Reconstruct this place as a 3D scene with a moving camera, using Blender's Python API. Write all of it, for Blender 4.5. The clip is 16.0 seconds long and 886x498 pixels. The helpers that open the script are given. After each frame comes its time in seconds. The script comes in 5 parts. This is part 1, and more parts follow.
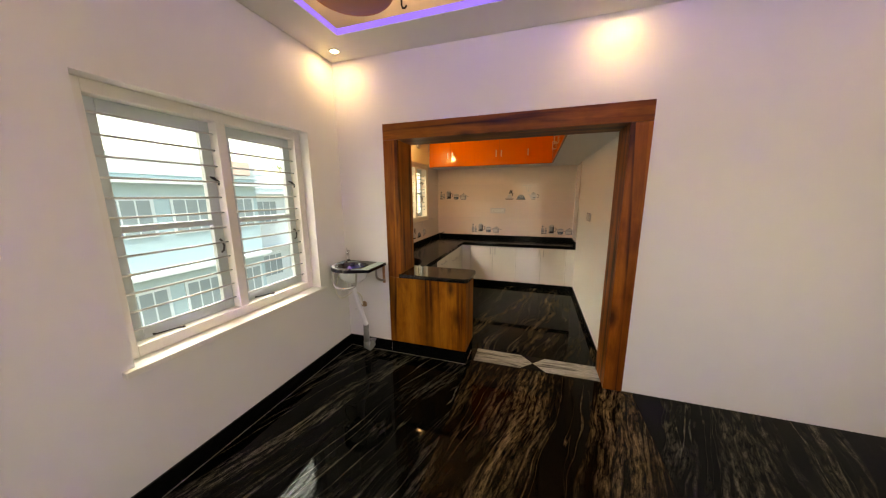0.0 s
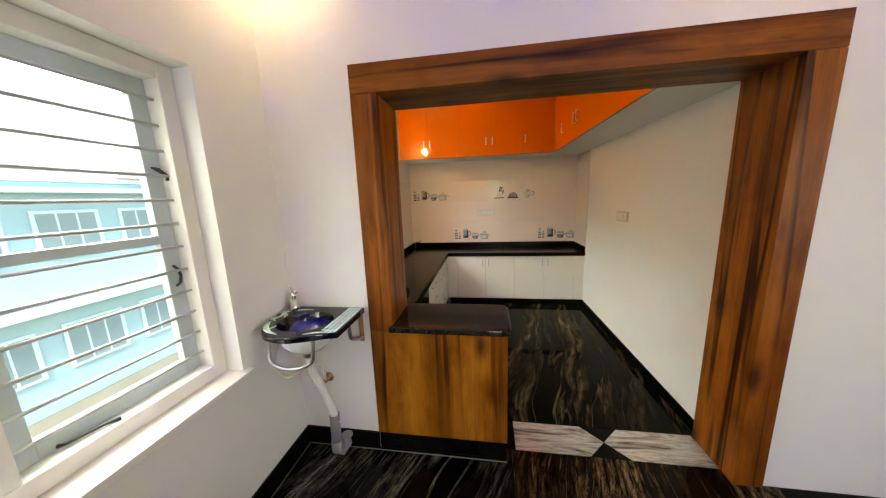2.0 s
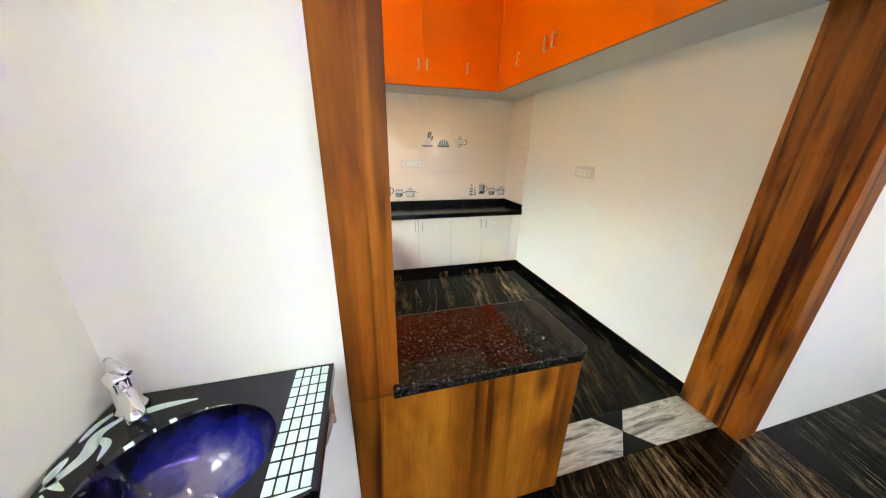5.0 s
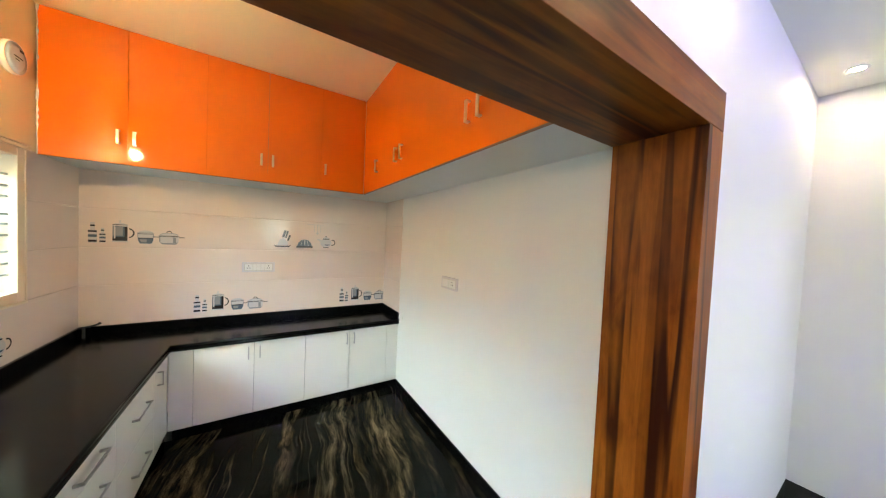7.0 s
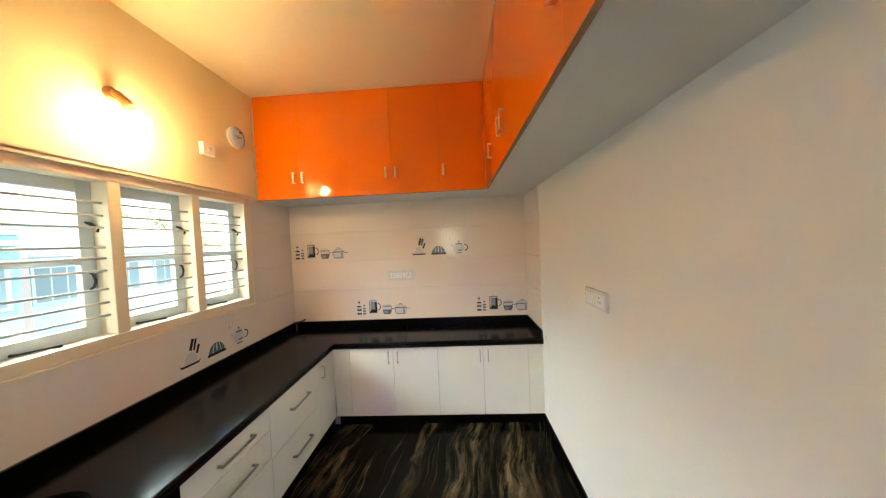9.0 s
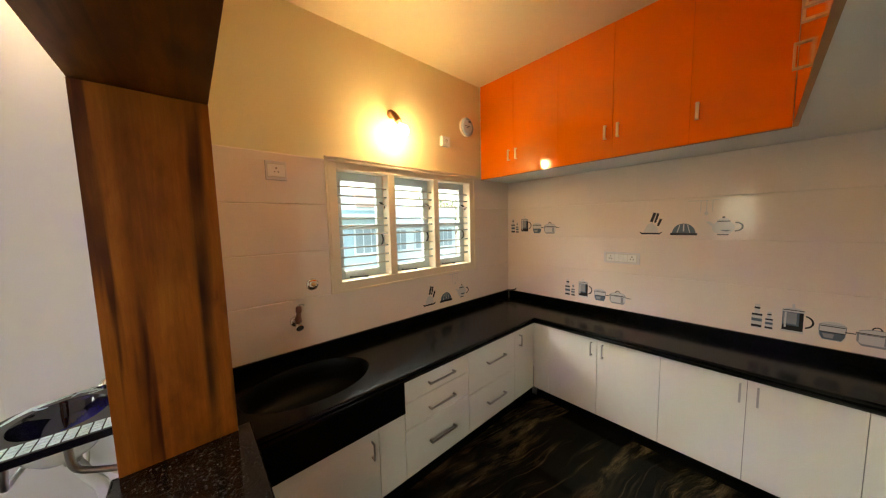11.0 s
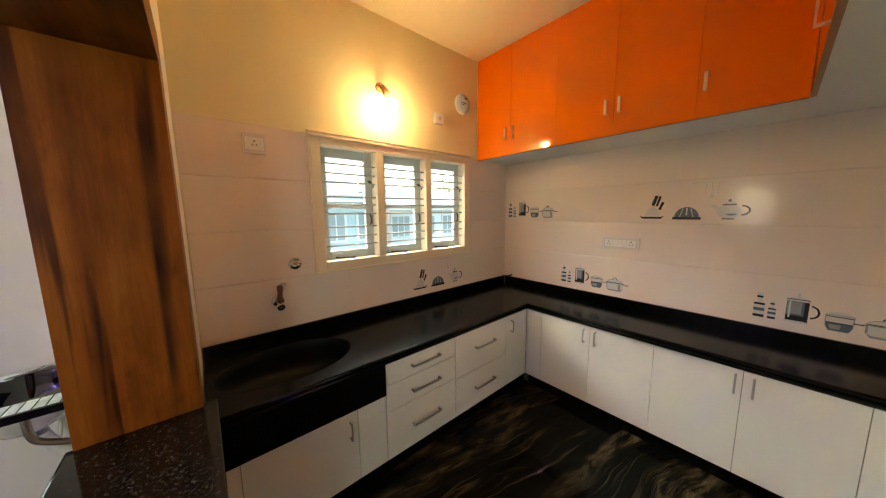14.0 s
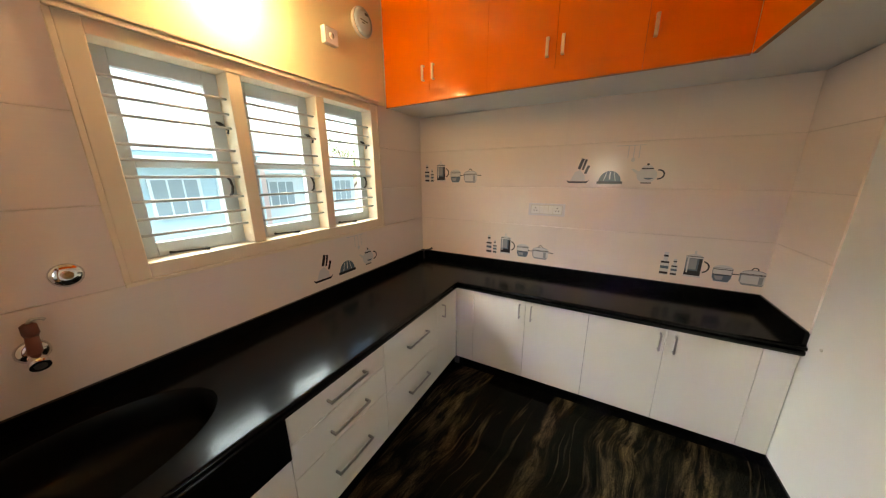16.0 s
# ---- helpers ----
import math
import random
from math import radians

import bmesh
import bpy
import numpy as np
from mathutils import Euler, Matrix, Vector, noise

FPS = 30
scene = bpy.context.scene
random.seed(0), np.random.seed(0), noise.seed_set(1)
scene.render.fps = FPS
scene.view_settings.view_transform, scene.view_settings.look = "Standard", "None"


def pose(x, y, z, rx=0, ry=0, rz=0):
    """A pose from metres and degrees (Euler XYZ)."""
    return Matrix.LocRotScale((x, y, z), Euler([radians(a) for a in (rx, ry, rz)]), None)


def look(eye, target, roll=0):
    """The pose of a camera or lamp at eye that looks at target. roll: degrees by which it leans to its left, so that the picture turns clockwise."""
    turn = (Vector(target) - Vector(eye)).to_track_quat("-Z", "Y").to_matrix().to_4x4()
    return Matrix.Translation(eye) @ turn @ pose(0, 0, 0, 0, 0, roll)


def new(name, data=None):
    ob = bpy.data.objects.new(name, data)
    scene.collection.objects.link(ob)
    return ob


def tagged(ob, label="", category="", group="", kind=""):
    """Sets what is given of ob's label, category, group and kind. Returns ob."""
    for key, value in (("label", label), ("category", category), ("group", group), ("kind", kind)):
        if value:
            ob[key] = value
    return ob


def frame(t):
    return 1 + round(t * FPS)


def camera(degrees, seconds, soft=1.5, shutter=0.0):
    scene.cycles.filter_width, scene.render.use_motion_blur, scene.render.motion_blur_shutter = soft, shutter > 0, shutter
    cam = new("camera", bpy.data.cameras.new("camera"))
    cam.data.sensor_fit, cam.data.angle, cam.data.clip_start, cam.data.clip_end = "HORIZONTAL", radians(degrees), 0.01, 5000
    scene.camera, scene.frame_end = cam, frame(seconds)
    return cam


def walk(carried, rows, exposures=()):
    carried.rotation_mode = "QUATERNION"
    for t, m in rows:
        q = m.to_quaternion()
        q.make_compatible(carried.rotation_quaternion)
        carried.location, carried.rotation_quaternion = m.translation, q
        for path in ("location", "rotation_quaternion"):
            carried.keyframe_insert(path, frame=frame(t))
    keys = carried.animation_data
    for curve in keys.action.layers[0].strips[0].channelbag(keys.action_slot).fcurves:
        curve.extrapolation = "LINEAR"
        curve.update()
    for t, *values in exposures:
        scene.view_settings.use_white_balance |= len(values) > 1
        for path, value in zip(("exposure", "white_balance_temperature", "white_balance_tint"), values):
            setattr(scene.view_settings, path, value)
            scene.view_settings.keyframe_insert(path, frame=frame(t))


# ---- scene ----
cam = camera(114.6, 16.0, soft=1.2)
PATH = [
    (0, (1.884, -5.5, 1.599), (1.276, -3.63, 1.231), -0.4),
    (0.5, (1.803, -5.23, 1.614), (1.36, -3.311, 1.263), -0.6),
    (1, (1.644, -5.004, 1.589), (1.346, -3.055, 1.251), -0.5),
    (1.5, (1.412, -4.789, 1.592), (1.166, -2.833, 1.253), -1.1),
    (2, (1.201, -4.542, 1.569), (0.899, -2.597, 1.212), -2.1),
    (2.5, (0.938, -4.366, 1.554), (0.631, -2.435, 1.133), -2.0),
    (3, (0.727, -4.217, 1.542), (0.478, -2.292, 1.058), -2.2),
    (5.3, (0.605, -3.662, 1.497), (1.231, -1.885, 0.826), 0.9),
    (5.5, (0.676, -3.632, 1.494), (1.378, -1.868, 0.865), 0.5),
    (6, (0.896, -3.635, 1.571), (1.712, -1.857, 1.156), 1.2),
    (6.5, (1.086, -3.578, 1.656), (2.108, -1.867, 1.489), 2.1),
    (7, (1.254, -3.418, 1.672), (2.311, -1.721, 1.608), 2.6),
    (7.5, (1.351, -3.303, 1.659), (2.168, -1.48, 1.57), 0.6),
    (8, (1.522, -3.253, 1.668), (2.063, -1.329, 1.589), -0.8),
    (8.2, (1.578, -3.223, 1.664), (2.023, -1.274, 1.599), -1.2),
    (10.3, (2.036, -2.764, 1.659), (0.934, -1.097, 1.563), -2.4),
    (10.5, (2.033, -2.766, 1.652), (0.815, -1.184, 1.534), -2.0),
    (11, (2.013, -2.833, 1.65), (0.524, -1.509, 1.474), -1.4),
    (11.5, (2.005, -2.91, 1.634), (0.308, -1.879, 1.389), -0.8),
    (12, (2.013, -2.882, 1.636), (0.173, -2.156, 1.334), -0.1),
    (12.5, (2.031, -2.825, 1.589), (0.151, -2.204, 1.311), -0.2),
    (13, (2.042, -2.757, 1.596), (0.248, -1.921, 1.312), -1.1),
    (13.5, (2.047, -2.708, 1.598), (0.371, -1.656, 1.313), -1.2),
    (14, (2.044, -2.692, 1.592), (0.534, -1.406, 1.333), -0.6),
    (14.5, (1.962, -2.755, 1.634), (0.653, -1.265, 1.376), 0.3),
    (15, (1.817, -2.815, 1.607), (0.689, -1.186, 1.34), 0.4),
    (15.5, (1.701, -2.665, 1.597), (0.675, -0.986, 1.235), -0.1),
    (16, (1.577, -2.419, 1.583), (0.64, -0.724, 1.084), -0.4),
]
EXPOSURES = [(0.0, 2.1, 9500, 12), (0.8, 2.15, 9000, 9), (1.5, 2.4, 8500, 6), (2.3, 2.5, 7600, 2), (3.0, 2.6, 7000, -2), (5.3, 3.3, 6900, -1), (6.0, 3.5, 6300, -3), (6.5, 3.25, 6200, -3), (7.2, 3.1, 6200, -3), (8.2, 3.1, 6700, 0), (10.3, 2.4, 7500, 5), (11.5, 2.4, 8400, 6), (12.5, 2.5, 9300, 7), (14.0, 2.4, 7800, 7), (16.0, 2.45, 7400, 8)]
walk(cam, [(t, look(eye, target, roll)) for t, eye, target, roll in PATH], EXPOSURES)

# ---------------------------------------------------------------- world and daylight
world = bpy.data.worlds.new("sky")
scene.world = world
world.use_nodes = True
wn = world.node_tree
sky = wn.nodes.new("ShaderNodeTexSky")
sky.sky_type, sky.sun_disc = "NISHITA", False
sky.sun_elevation, sky.sun_rotation, sky.dust_density, sky.air_density = radians(50), radians(200), 1.5, 1.4
wn.links.new(sky.outputs[0], wn.nodes["Background"].inputs[0])
wn.nodes["Background"].inputs[1].default_value = 0.15

sun = new("sun", bpy.data.lights.new("sun", "SUN"))
sun.data.energy, sun.data.angle, sun.data.color = 2.2, radians(14), (0.90, 0.95, 1.0)
sun.matrix_world = look((0, 0, 20), (-6, 16, 0))


def daylight(name, eye, target, wide, high, watts):
    """An area lamp at an opening that stands in for the sky's light."""
    lamp_data = bpy.data.lights.new(name, "AREA")
    lamp_data.shape, lamp_data.size, lamp_data.size_y, lamp_data.energy, lamp_data.color = "RECTANGLE", wide, high, watts, (0.84, 0.95, 1.0)
    new(name, lamp_data).matrix_world = look(eye, target)


daylight("kitchen_window_daylight", (-2.4, -1.35, 3.7), (1.9, -1.35, 0.8), 4.4, 2.2, 170)
daylight("hall_window_daylight", (-0.9, -4.1, 2.85), (2.0, -4.1, 0.3), 1.5, 1.0, 8.5)
daylight("hall_back_daylight", (1.55, -8.3, 1.64), (1.55, -3.0, 1.64), 0.64, 0.96, 1.9)
daylight("hall_side_daylight", (3.48, -8.3, 1.64), (3.48, -3.0, 1.64), 0.38, 0.96, 1.5)
# Fill lamp at an unseen east opening, added to brighten the west cabinets.
daylight("hall_east_fill", (4.7, -5.7, 1.55), (0.6, -2.0, 0.7), 1.15, 1.15, 5.0)


# ---------------------------------------------------------------- materials
class Mat:
    """A small builder of node materials."""

    def __init__(self, name, base, rough=0.5, metal=0.0, spec=0.5, coat=0.0):
        self.m = bpy.data.materials.new(name)
        self.m.use_nodes = True
        self.t = self.m.node_tree
        self.b = self.t.nodes["Principled BSDF"]
        self.put("Base Color", (*base, 1))
        self.put("Roughness", rough)
        self.put("Metallic", metal)
        self.put("Specular IOR Level", spec)
        self.put("Coat Weight", coat)
        self.put("Coat Roughness", 0.06)
        self.co = self.t.nodes.new("ShaderNodeTexCoord").outputs["Object"]

    def put(self, socket, value):
        self.b.inputs[socket].default_value = value

    def link(self, a, b):
        self.t.links.new(a, b)

    def node(self, kind, **values):
        n = self.t.nodes.new("ShaderNode" + kind)
        for k, v in values.items():
            n.inputs[k.replace("_", " ")].default_value = v
        return n

    def mapped(self, scale=(1, 1, 1), rot=(0, 0, 0), shift=None):
        n = self.node("Mapping")
        n.inputs["Scale"].default_value = scale
        n.inputs["Rotation"].default_value = rot
        self.link(self.co, n.inputs["Vector"])
        if shift is not None:
            self.link(shift, n.inputs["Location"])
        return n.outputs[0]

    def noise(self, vec, scale, detail=4.0, rough=0.55, warp=0.0):
        n = self.node("TexNoise", Scale=scale, Detail=detail, Roughness=rough, Distortion=warp)
        self.link(vec, n.inputs["Vector"])
        return n.outputs["Fac"]

    def ramp(self, fac, stops):
        n = self.t.nodes.new("ShaderNodeValToRGB")
        el = n.color_ramp.elements
        while len(el) < len(stops):
            el.new(0.5)
        for e, (p, c) in zip(el, stops):
            e.position = p
            e.color = (*c, 1) if len(c) == 3 else c
        self.link(fac, n.inputs["Fac"])
        return n.outputs["Color"]

    def mix(self, fac, a, b, mode="MIX"):
        n = self.t.nodes.new("ShaderNodeMix")
        n.data_type, n.blend_type = "RGBA", mode
        for sock, val in ((n.inputs[0], fac), (n.inputs[6], a), (n.inputs[7], b)):
            if isinstance(val, (float, int)):
                sock.default_value = val
            elif isinstance(val, tuple):
                sock.default_value = (*val, 1)
            else:
                self.link(val, sock)
        return n.outputs[2]

    def color(self, c):
        self.link(c, self.b.inputs["Base Color"])
        return self

    def rough(self, fac, lo, hi):
        n = self.node("MapRange")
        n.inputs["To Min"].default_value, n.inputs["To Max"].default_value = lo, hi
        self.link(fac, n.inputs["Value"])
        self.link(n.outputs[0], self.b.inputs["Roughness"])
        return self

    def bump(self, fac, strength, distance=0.002):
        n = self.node("Bump", Strength=strength, Distance=distance)
        self.link(fac, n.inputs["Height"])
        self.link(n.outputs[0], self.b.inputs["Normal"])
        return self


def W3(v):
    return (v, v, v)


def paint(name, base, rough=0.55, blotch=0.06, relief=0.12):
    k = Mat(name, base, rough)
    big, fine = k.noise(k.co, 1.3, 5), k.noise(k.co, 90, 4)
    dark = tuple(c * (1 - blotch) for c in base)
    k.color(k.mix(big, dark, base))
    k.bump(fine, relief, 0.001)
    k.rough(big, rough - 0.06, rough + 0.06)
    return k.m


def laminate(name, base, rough, wave=0.0, coat=0.0):
    k = Mat(name, base, rough, coat=coat)
    big, fine = k.noise(k.co, 2.2, 3), k.noise(k.co, 45, 3)
    k.color(k.mix(big, tuple(c * 0.93 for c in base), base))
    k.rough(fine, rough * 0.8, rough * 1.25)
    if wave:
        k.bump(k.noise(k.co, 6, 2), wave, 0.004)
    return k.m


def metal(name, base, rough):
    k = Mat(name, base, rough, 1.0)
    fine = k.noise(k.co, 60, 4)
    k.rough(fine, rough * 0.7, rough * 1.4)
    return k.m


def plain(name, base, rough=0.4, spec=0.5):
    k = Mat(name, base, rough, spec=spec)
    fine = k.noise(k.co, 30, 3)
    k.color(k.mix(fine, tuple(c * 0.9 for c in base), base))
    return k.m


def wood(name, along, tone=1.0):
    """Honey laminate printed as uneven boards: soft tone steps, dark resin streaks, knots, long grain."""
    k = Mat(name, (0.34, 0.14, 0.035), 0.42, spec=0.18)
    sc = {"z": (1, 1, 0.07), "x": (0.07, 1, 1)}[along]

    def at(f, stretch=1.0):
        return k.mapped(tuple(f * (c if c == 1 else c * stretch) for c in sc))

    # boards: a wandering coordinate across the grain, cut into steps
    wander = k.noise(at(3.0, 2.0), 1.0, 2, 0.5)
    sep = k.node("SeparateXYZ")
    k.link(k.co, sep.inputs[0])
    across = k.node("Math")
    across.operation = "ADD"
    k.link(sep.outputs["X" if along == "z" else "Z"], across.inputs[0])
    k.link(sep.outputs["Y"], across.inputs[1])
    bent = k.node("Math")
    bent.operation = "MULTIPLY_ADD"
    bent.inputs[1].default_value = 0.16
    k.link(wander, bent.inputs[0])
    k.link(across.outputs[0], bent.inputs[2])
    step = k.node("Math")
    step.operation = "SNAP"
    step.inputs[1].default_value = 0.088
    k.link(bent.outputs[0], step.inputs[0])
    board = k.t.nodes.new("ShaderNodeTexWhiteNoise")
    board.noise_dimensions = "1D"
    k.link(step.outputs[0], board.inputs["W"])
    band = k.noise(at(5.0), 1.0, 4, 0.55, 0.5)
    resin = k.noise(at(13.0, 0.55), 1.0, 3, 0.5, 0.3)
    gate = k.noise(at(3.2, 5.0), 1.0, 3, 0.55)
    crack = k.noise(at(3.4, 0.35), 1.0, 3, 0.5, 0.25)
    soft = k.noise(at(7, 6.0), 1.0, 4, 0.6, 0.4)
    grain = k.noise(at(75), 1.0, 6, 0.65, 0.3)
    knots = k.t.nodes.new("ShaderNodeTexVoronoi")
    knots.inputs["Scale"].default_value = 1.0
    k.link(at(5.0, 6.0), knots.inputs["Vector"])
    c = k.ramp(band, [(0.30, (0.235, 0.072, 0.006)), (0.45, (0.390, 0.140, 0.012)), (0.58, (0.520, 0.205, 0.020)), (0.72, (0.330, 0.110, 0.010))])
    c = k.mix(1.0, c, k.ramp(board.outputs["Value"], [(0.0, (0.70, 0.60, 0.52)), (0.5, (0.98, 0.95, 0.92)), (1.0, (1.14, 1.20, 1.25))]), "MULTIPLY")
    c = k.mix(0.8, c, k.ramp(soft, [(0.34, (0.55, 0.40, 0.30)), (0.48, (0.90, 0.82, 0.76)), (0.60, W3(1.08))]), "MULTIPLY")
    streak = k.mix(1.0, k.ramp(resin, [(0.60, W3(0)), (0.66, W3(0.95))]), k.ramp(gate, [(0.36, W3(0.15)), (0.54, W3(1))]), "MULTIPLY")
    c = k.mix(streak, c, (0.085, 0.016, 0.002))
    hair = k.mix(1.0, k.ramp(crack, [(0.476, W3(0)), (0.497, W3(1)), (0.505, W3(1)), (0.512, W3(0))]), k.ramp(gate, [(0.40, W3(0.15)), (0.60, W3(1))]), "MULTIPLY")
    c = k.mix(hair, c, (0.055, 0.011, 0.002))
    c = k.mix(k.ramp(knots.outputs["Distance"], [(0.07, W3(0.88)), (0.15, W3(0.42)), (0.25, W3(0))]), c, (0.060, 0.012, 0.002))
    c = k.mix(0.45, c, k.ramp(grain, [(0.3, W3(0.5)), (0.7, W3(1.2))]), "MULTIPLY")
    # Tones under 0.7 lose more green: bulb light and orange bounce coloured in.
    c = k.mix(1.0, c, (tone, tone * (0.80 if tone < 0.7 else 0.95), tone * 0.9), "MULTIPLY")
    k.color(c).rough(grain, 0.34, 0.50).bump(grain, 0.10, 0.001)
    return k.m


def vein_granite(name, turn, pale, brown, amount, ground, lines, fine=1.0, drift=0.24, gloss=0.15):
    """Polished near-black granite: long drifting bands, hairline veins and mica grain, all along one way."""
    k = Mat(name, (0.02, 0.02, 0.02), 0.06, spec=gloss)
    info = k.t.nodes.new("ShaderNodeObjectInfo")
    comb = k.t.nodes.new("ShaderNodeCombineXYZ")
    for i, f in enumerate((41.0, 23.0, 0.0)):
        mul = k.node("Math")
        mul.operation = "MULTIPLY"
        mul.inputs[1].default_value = f
        k.link(info.outputs["Random"], mul.inputs[0])
        k.link(mul.outputs[0], comb.inputs[i])
    base = k.mapped((1, 1, 1), (0, 0, radians(turn)), comb.outputs[0])
    sway = k.node("TexNoise", Scale=0.9, Detail=3.0, Roughness=0.5)
    k.link(base, sway.inputs["Vector"])
    less = k.node("VectorMath")
    less.operation = "MULTIPLY_ADD"
    less.inputs[1].default_value, less.inputs[2].default_value = (drift, 0.0, 0.0), (-drift / 2, 0.0, 0.0)
    k.link(sway.outputs["Color"], less.inputs[0])
    add = k.node("VectorMath")
    k.link(base, add.inputs[0])
    k.link(less.outputs[0], add.inputs[1])

    def along(f, stretch):
        m = k.node("Mapping")
        m.inputs["Scale"].default_value = (f, f * stretch, 1)
        k.link(add.outputs[0], m.inputs["Vector"])
        return m.outputs[0]

    bands = k.noise(along(3.2, 0.15), 1.0, 4, 0.58, 0.2)
    wisps = k.noise(along(20.0 * fine, 0.09), 1.0, 6, 0.68, 0.25)
    h1, h2 = k.noise(along(4.6, 0.060), 1.0, 3.5, 0.5, 0.25), k.noise(along(9.0, 0.050), 1.0, 3.0, 0.5, 0.2)
    gate, gate2 = k.noise(along(1.6, 0.5), 1.0, 3, 0.5), k.noise(along(2.6, 0.3), 1.0, 3, 0.5, 0.4)
    blot = k.noise(along(42.0 * fine, 0.20), 1.0, 7, 0.72, 0.25)
    grain = k.noise(k.co, 150, 4, 0.75)
    body = k.ramp(bands, [(0.50 - amount, W3(0)), (0.58 - amount, W3(0.55)), (0.66 - amount, W3(1)), (0.72, W3(0.5))])
    torn = k.ramp(wisps, [(0.42, W3(0.02)), (0.60, W3(1))])
    rough_in = k.ramp(blot, [(0.42, W3(0.04)), (0.62, W3(1.25))])
    c = k.mix(k.mix(1.0, k.mix(1.0, body, torn, "MULTIPLY"), rough_in, "MULTIPLY"), ground, brown)
    tint = k.mix(k.ramp(gate2, [(0.40, W3(0)), (0.62, W3(1))]), pale, brown)
    for h, w, lo, gt in ((h1, 0.016, 0.44, gate), (h2, 0.011, 0.47, gate2)):
        g = k.ramp(gt, [(lo, W3(0.04)), (lo + 0.14, W3(1))])
        line = k.ramp(h, [(0.50 - w, W3(0)), (0.50, W3(lines)), (0.50 + 0.6 * w, W3(0))])
        line = k.mix(1.0, k.mix(1.0, line, g, "MULTIPLY"), k.ramp(blot, [(0.40, W3(0.12)), (0.57, W3(1.15))]), "MULTIPLY")
        c = k.mix(line, c, tint)
    c = k.mix(1.0, c, k.ramp(grain, [(0.38, W3(0.20)), (0.60, W3(1.3))]), "MULTIPLY")
    k.color(c).rough(wisps, 0.03, 0.07)
    return k.m


def speckled_granite(name):
    """Polished dark granite: brown-grey flakes a few millimetres wide, fine grain and scattered bright mica."""
    k = Mat(name, (0.03, 0.03, 0.03), 0.08, spec=0.42)

    def cells(scale, warp):
        bend = k.node("TexNoise", Scale=scale * 0.9, Detail=2.0)
        k.link(k.co, bend.inputs["Vector"])
        shift = k.node("VectorMath")
        shift.operation = "MULTIPLY_ADD"
        shift.inputs[1].default_value = (warp, warp, warp)
        k.link(bend.outputs["Color"], shift.inputs[0])
        k.link(k.co, shift.inputs[2])
        vor = k.t.nodes.new("ShaderNodeTexVoronoi")
        vor.inputs["Scale"].default_value = scale
        k.link(shift.outputs[0], vor.inputs["Vector"])
        cell = k.node("SeparateColor")
        k.link(vor.outputs["Color"], cell.inputs[0])
        return cell.outputs[0]

    flakes, mica = cells(150.0, 0.010), cells(250.0, 0.004)
    fine, cloud = k.noise(k.co, 260, 4, 0.7), k.noise(k.co, 22, 4, 0.6)
    mottle = k.noise(k.co, 92, 6, 0.78, 0.4)
    c = k.ramp(mottle, [(0.34, (0.0035, 0.0035, 0.004)), (0.47, (0.010, 0.009, 0.009)), (0.56, (0.026, 0.022, 0.020)), (0.66, (0.050, 0.045, 0.042)), (0.76, (0.090, 0.086, 0.084))])
    c = k.mix(0.75, c, k.ramp(flakes, [(0.0, W3(0.35)), (0.6, W3(0.8)), (1.0, (1.75, 1.65, 1.55))]), "MULTIPLY")
    c = k.mix(0.8, c, k.ramp(fine, [(0.35, W3(0.45)), (0.65, W3(1.5))]), "MULTIPLY")
    c = k.mix(0.7, c, k.ramp(cloud, [(0.35, W3(0.5)), (0.65, W3(1.4))]), "MULTIPLY")
    c = k.mix(k.ramp(mica, [(0.984, W3(0)), (0.990, W3(1))]), c, (0.11, 0.112, 0.118))
    k.color(c).rough(fine, 0.05, 0.12)
    return k.m


def streaked_marble(name):
    k = Mat(name, (0.5, 0.5, 0.48), 0.12)
    v = k.mapped((1.3, 9, 1), (0, 0, radians(8)))
    a, b = k.noise(v, 1.6, 7, 0.7, 1.3), k.noise(v, 5.0, 5, 0.6, 0.6)
    c = k.ramp(a, [(0.35, (0.07, 0.065, 0.055)), (0.47, (0.26, 0.25, 0.21)), (0.56, (0.42, 0.40, 0.35)), (0.68, (0.17, 0.16, 0.14))])
    k.color(k.mix(0.5, c, k.ramp(b, [(0.35, W3(0.55)), (0.6, W3(1.15))]), "MULTIPLY")).rough(a, 0.08, 0.18)
    return k.m


def glow(name, color, strength):
    m = bpy.data.materials.new(name)
    m.use_nodes = True
    b = m.node_tree.nodes["Principled BSDF"]
    b.inputs["Base Color"].default_value = (*color, 1)
    b.inputs["Emission Color"].default_value = (*color, 1)
    b.inputs["Emission Strength"].default_value = strength
    return m


def clear_glass(name, rough=0.0):
    m = bpy.data.materials.new(name)
    m.use_nodes = True
    b = m.node_tree.nodes["Principled BSDF"]
    b.inputs["Base Color"].default_value = (0.93, 0.98, 0.99, 1)
    b.inputs["Transmission Weight"].default_value = 1.0
    b.inputs["Roughness"].default_value = rough
    b.inputs["IOR"].default_value = 1.1
    return m


def glazed_tile(name):
    k = Mat(name, (0.79, 0.70, 0.63), 0.13, spec=0.4)
    line = k.noise(k.mapped((3, 3, 160)), 1.0, 3, 0.6)
    big = k.noise(k.co, 1.7, 3)
    info = k.t.nodes.new("ShaderNodeObjectInfo")
    c = k.mix(line, (0.790, 0.672, 0.590), (0.830, 0.718, 0.640))
    k.color(k.mix(0.06, c, k.ramp(info.outputs["Random"], [(0, W3(0.55)), (1, W3(1.0))]), "MULTIPLY"))
    k.bump(line, 0.10, 0.0008).rough(big, 0.09, 0.14)
    return k.m


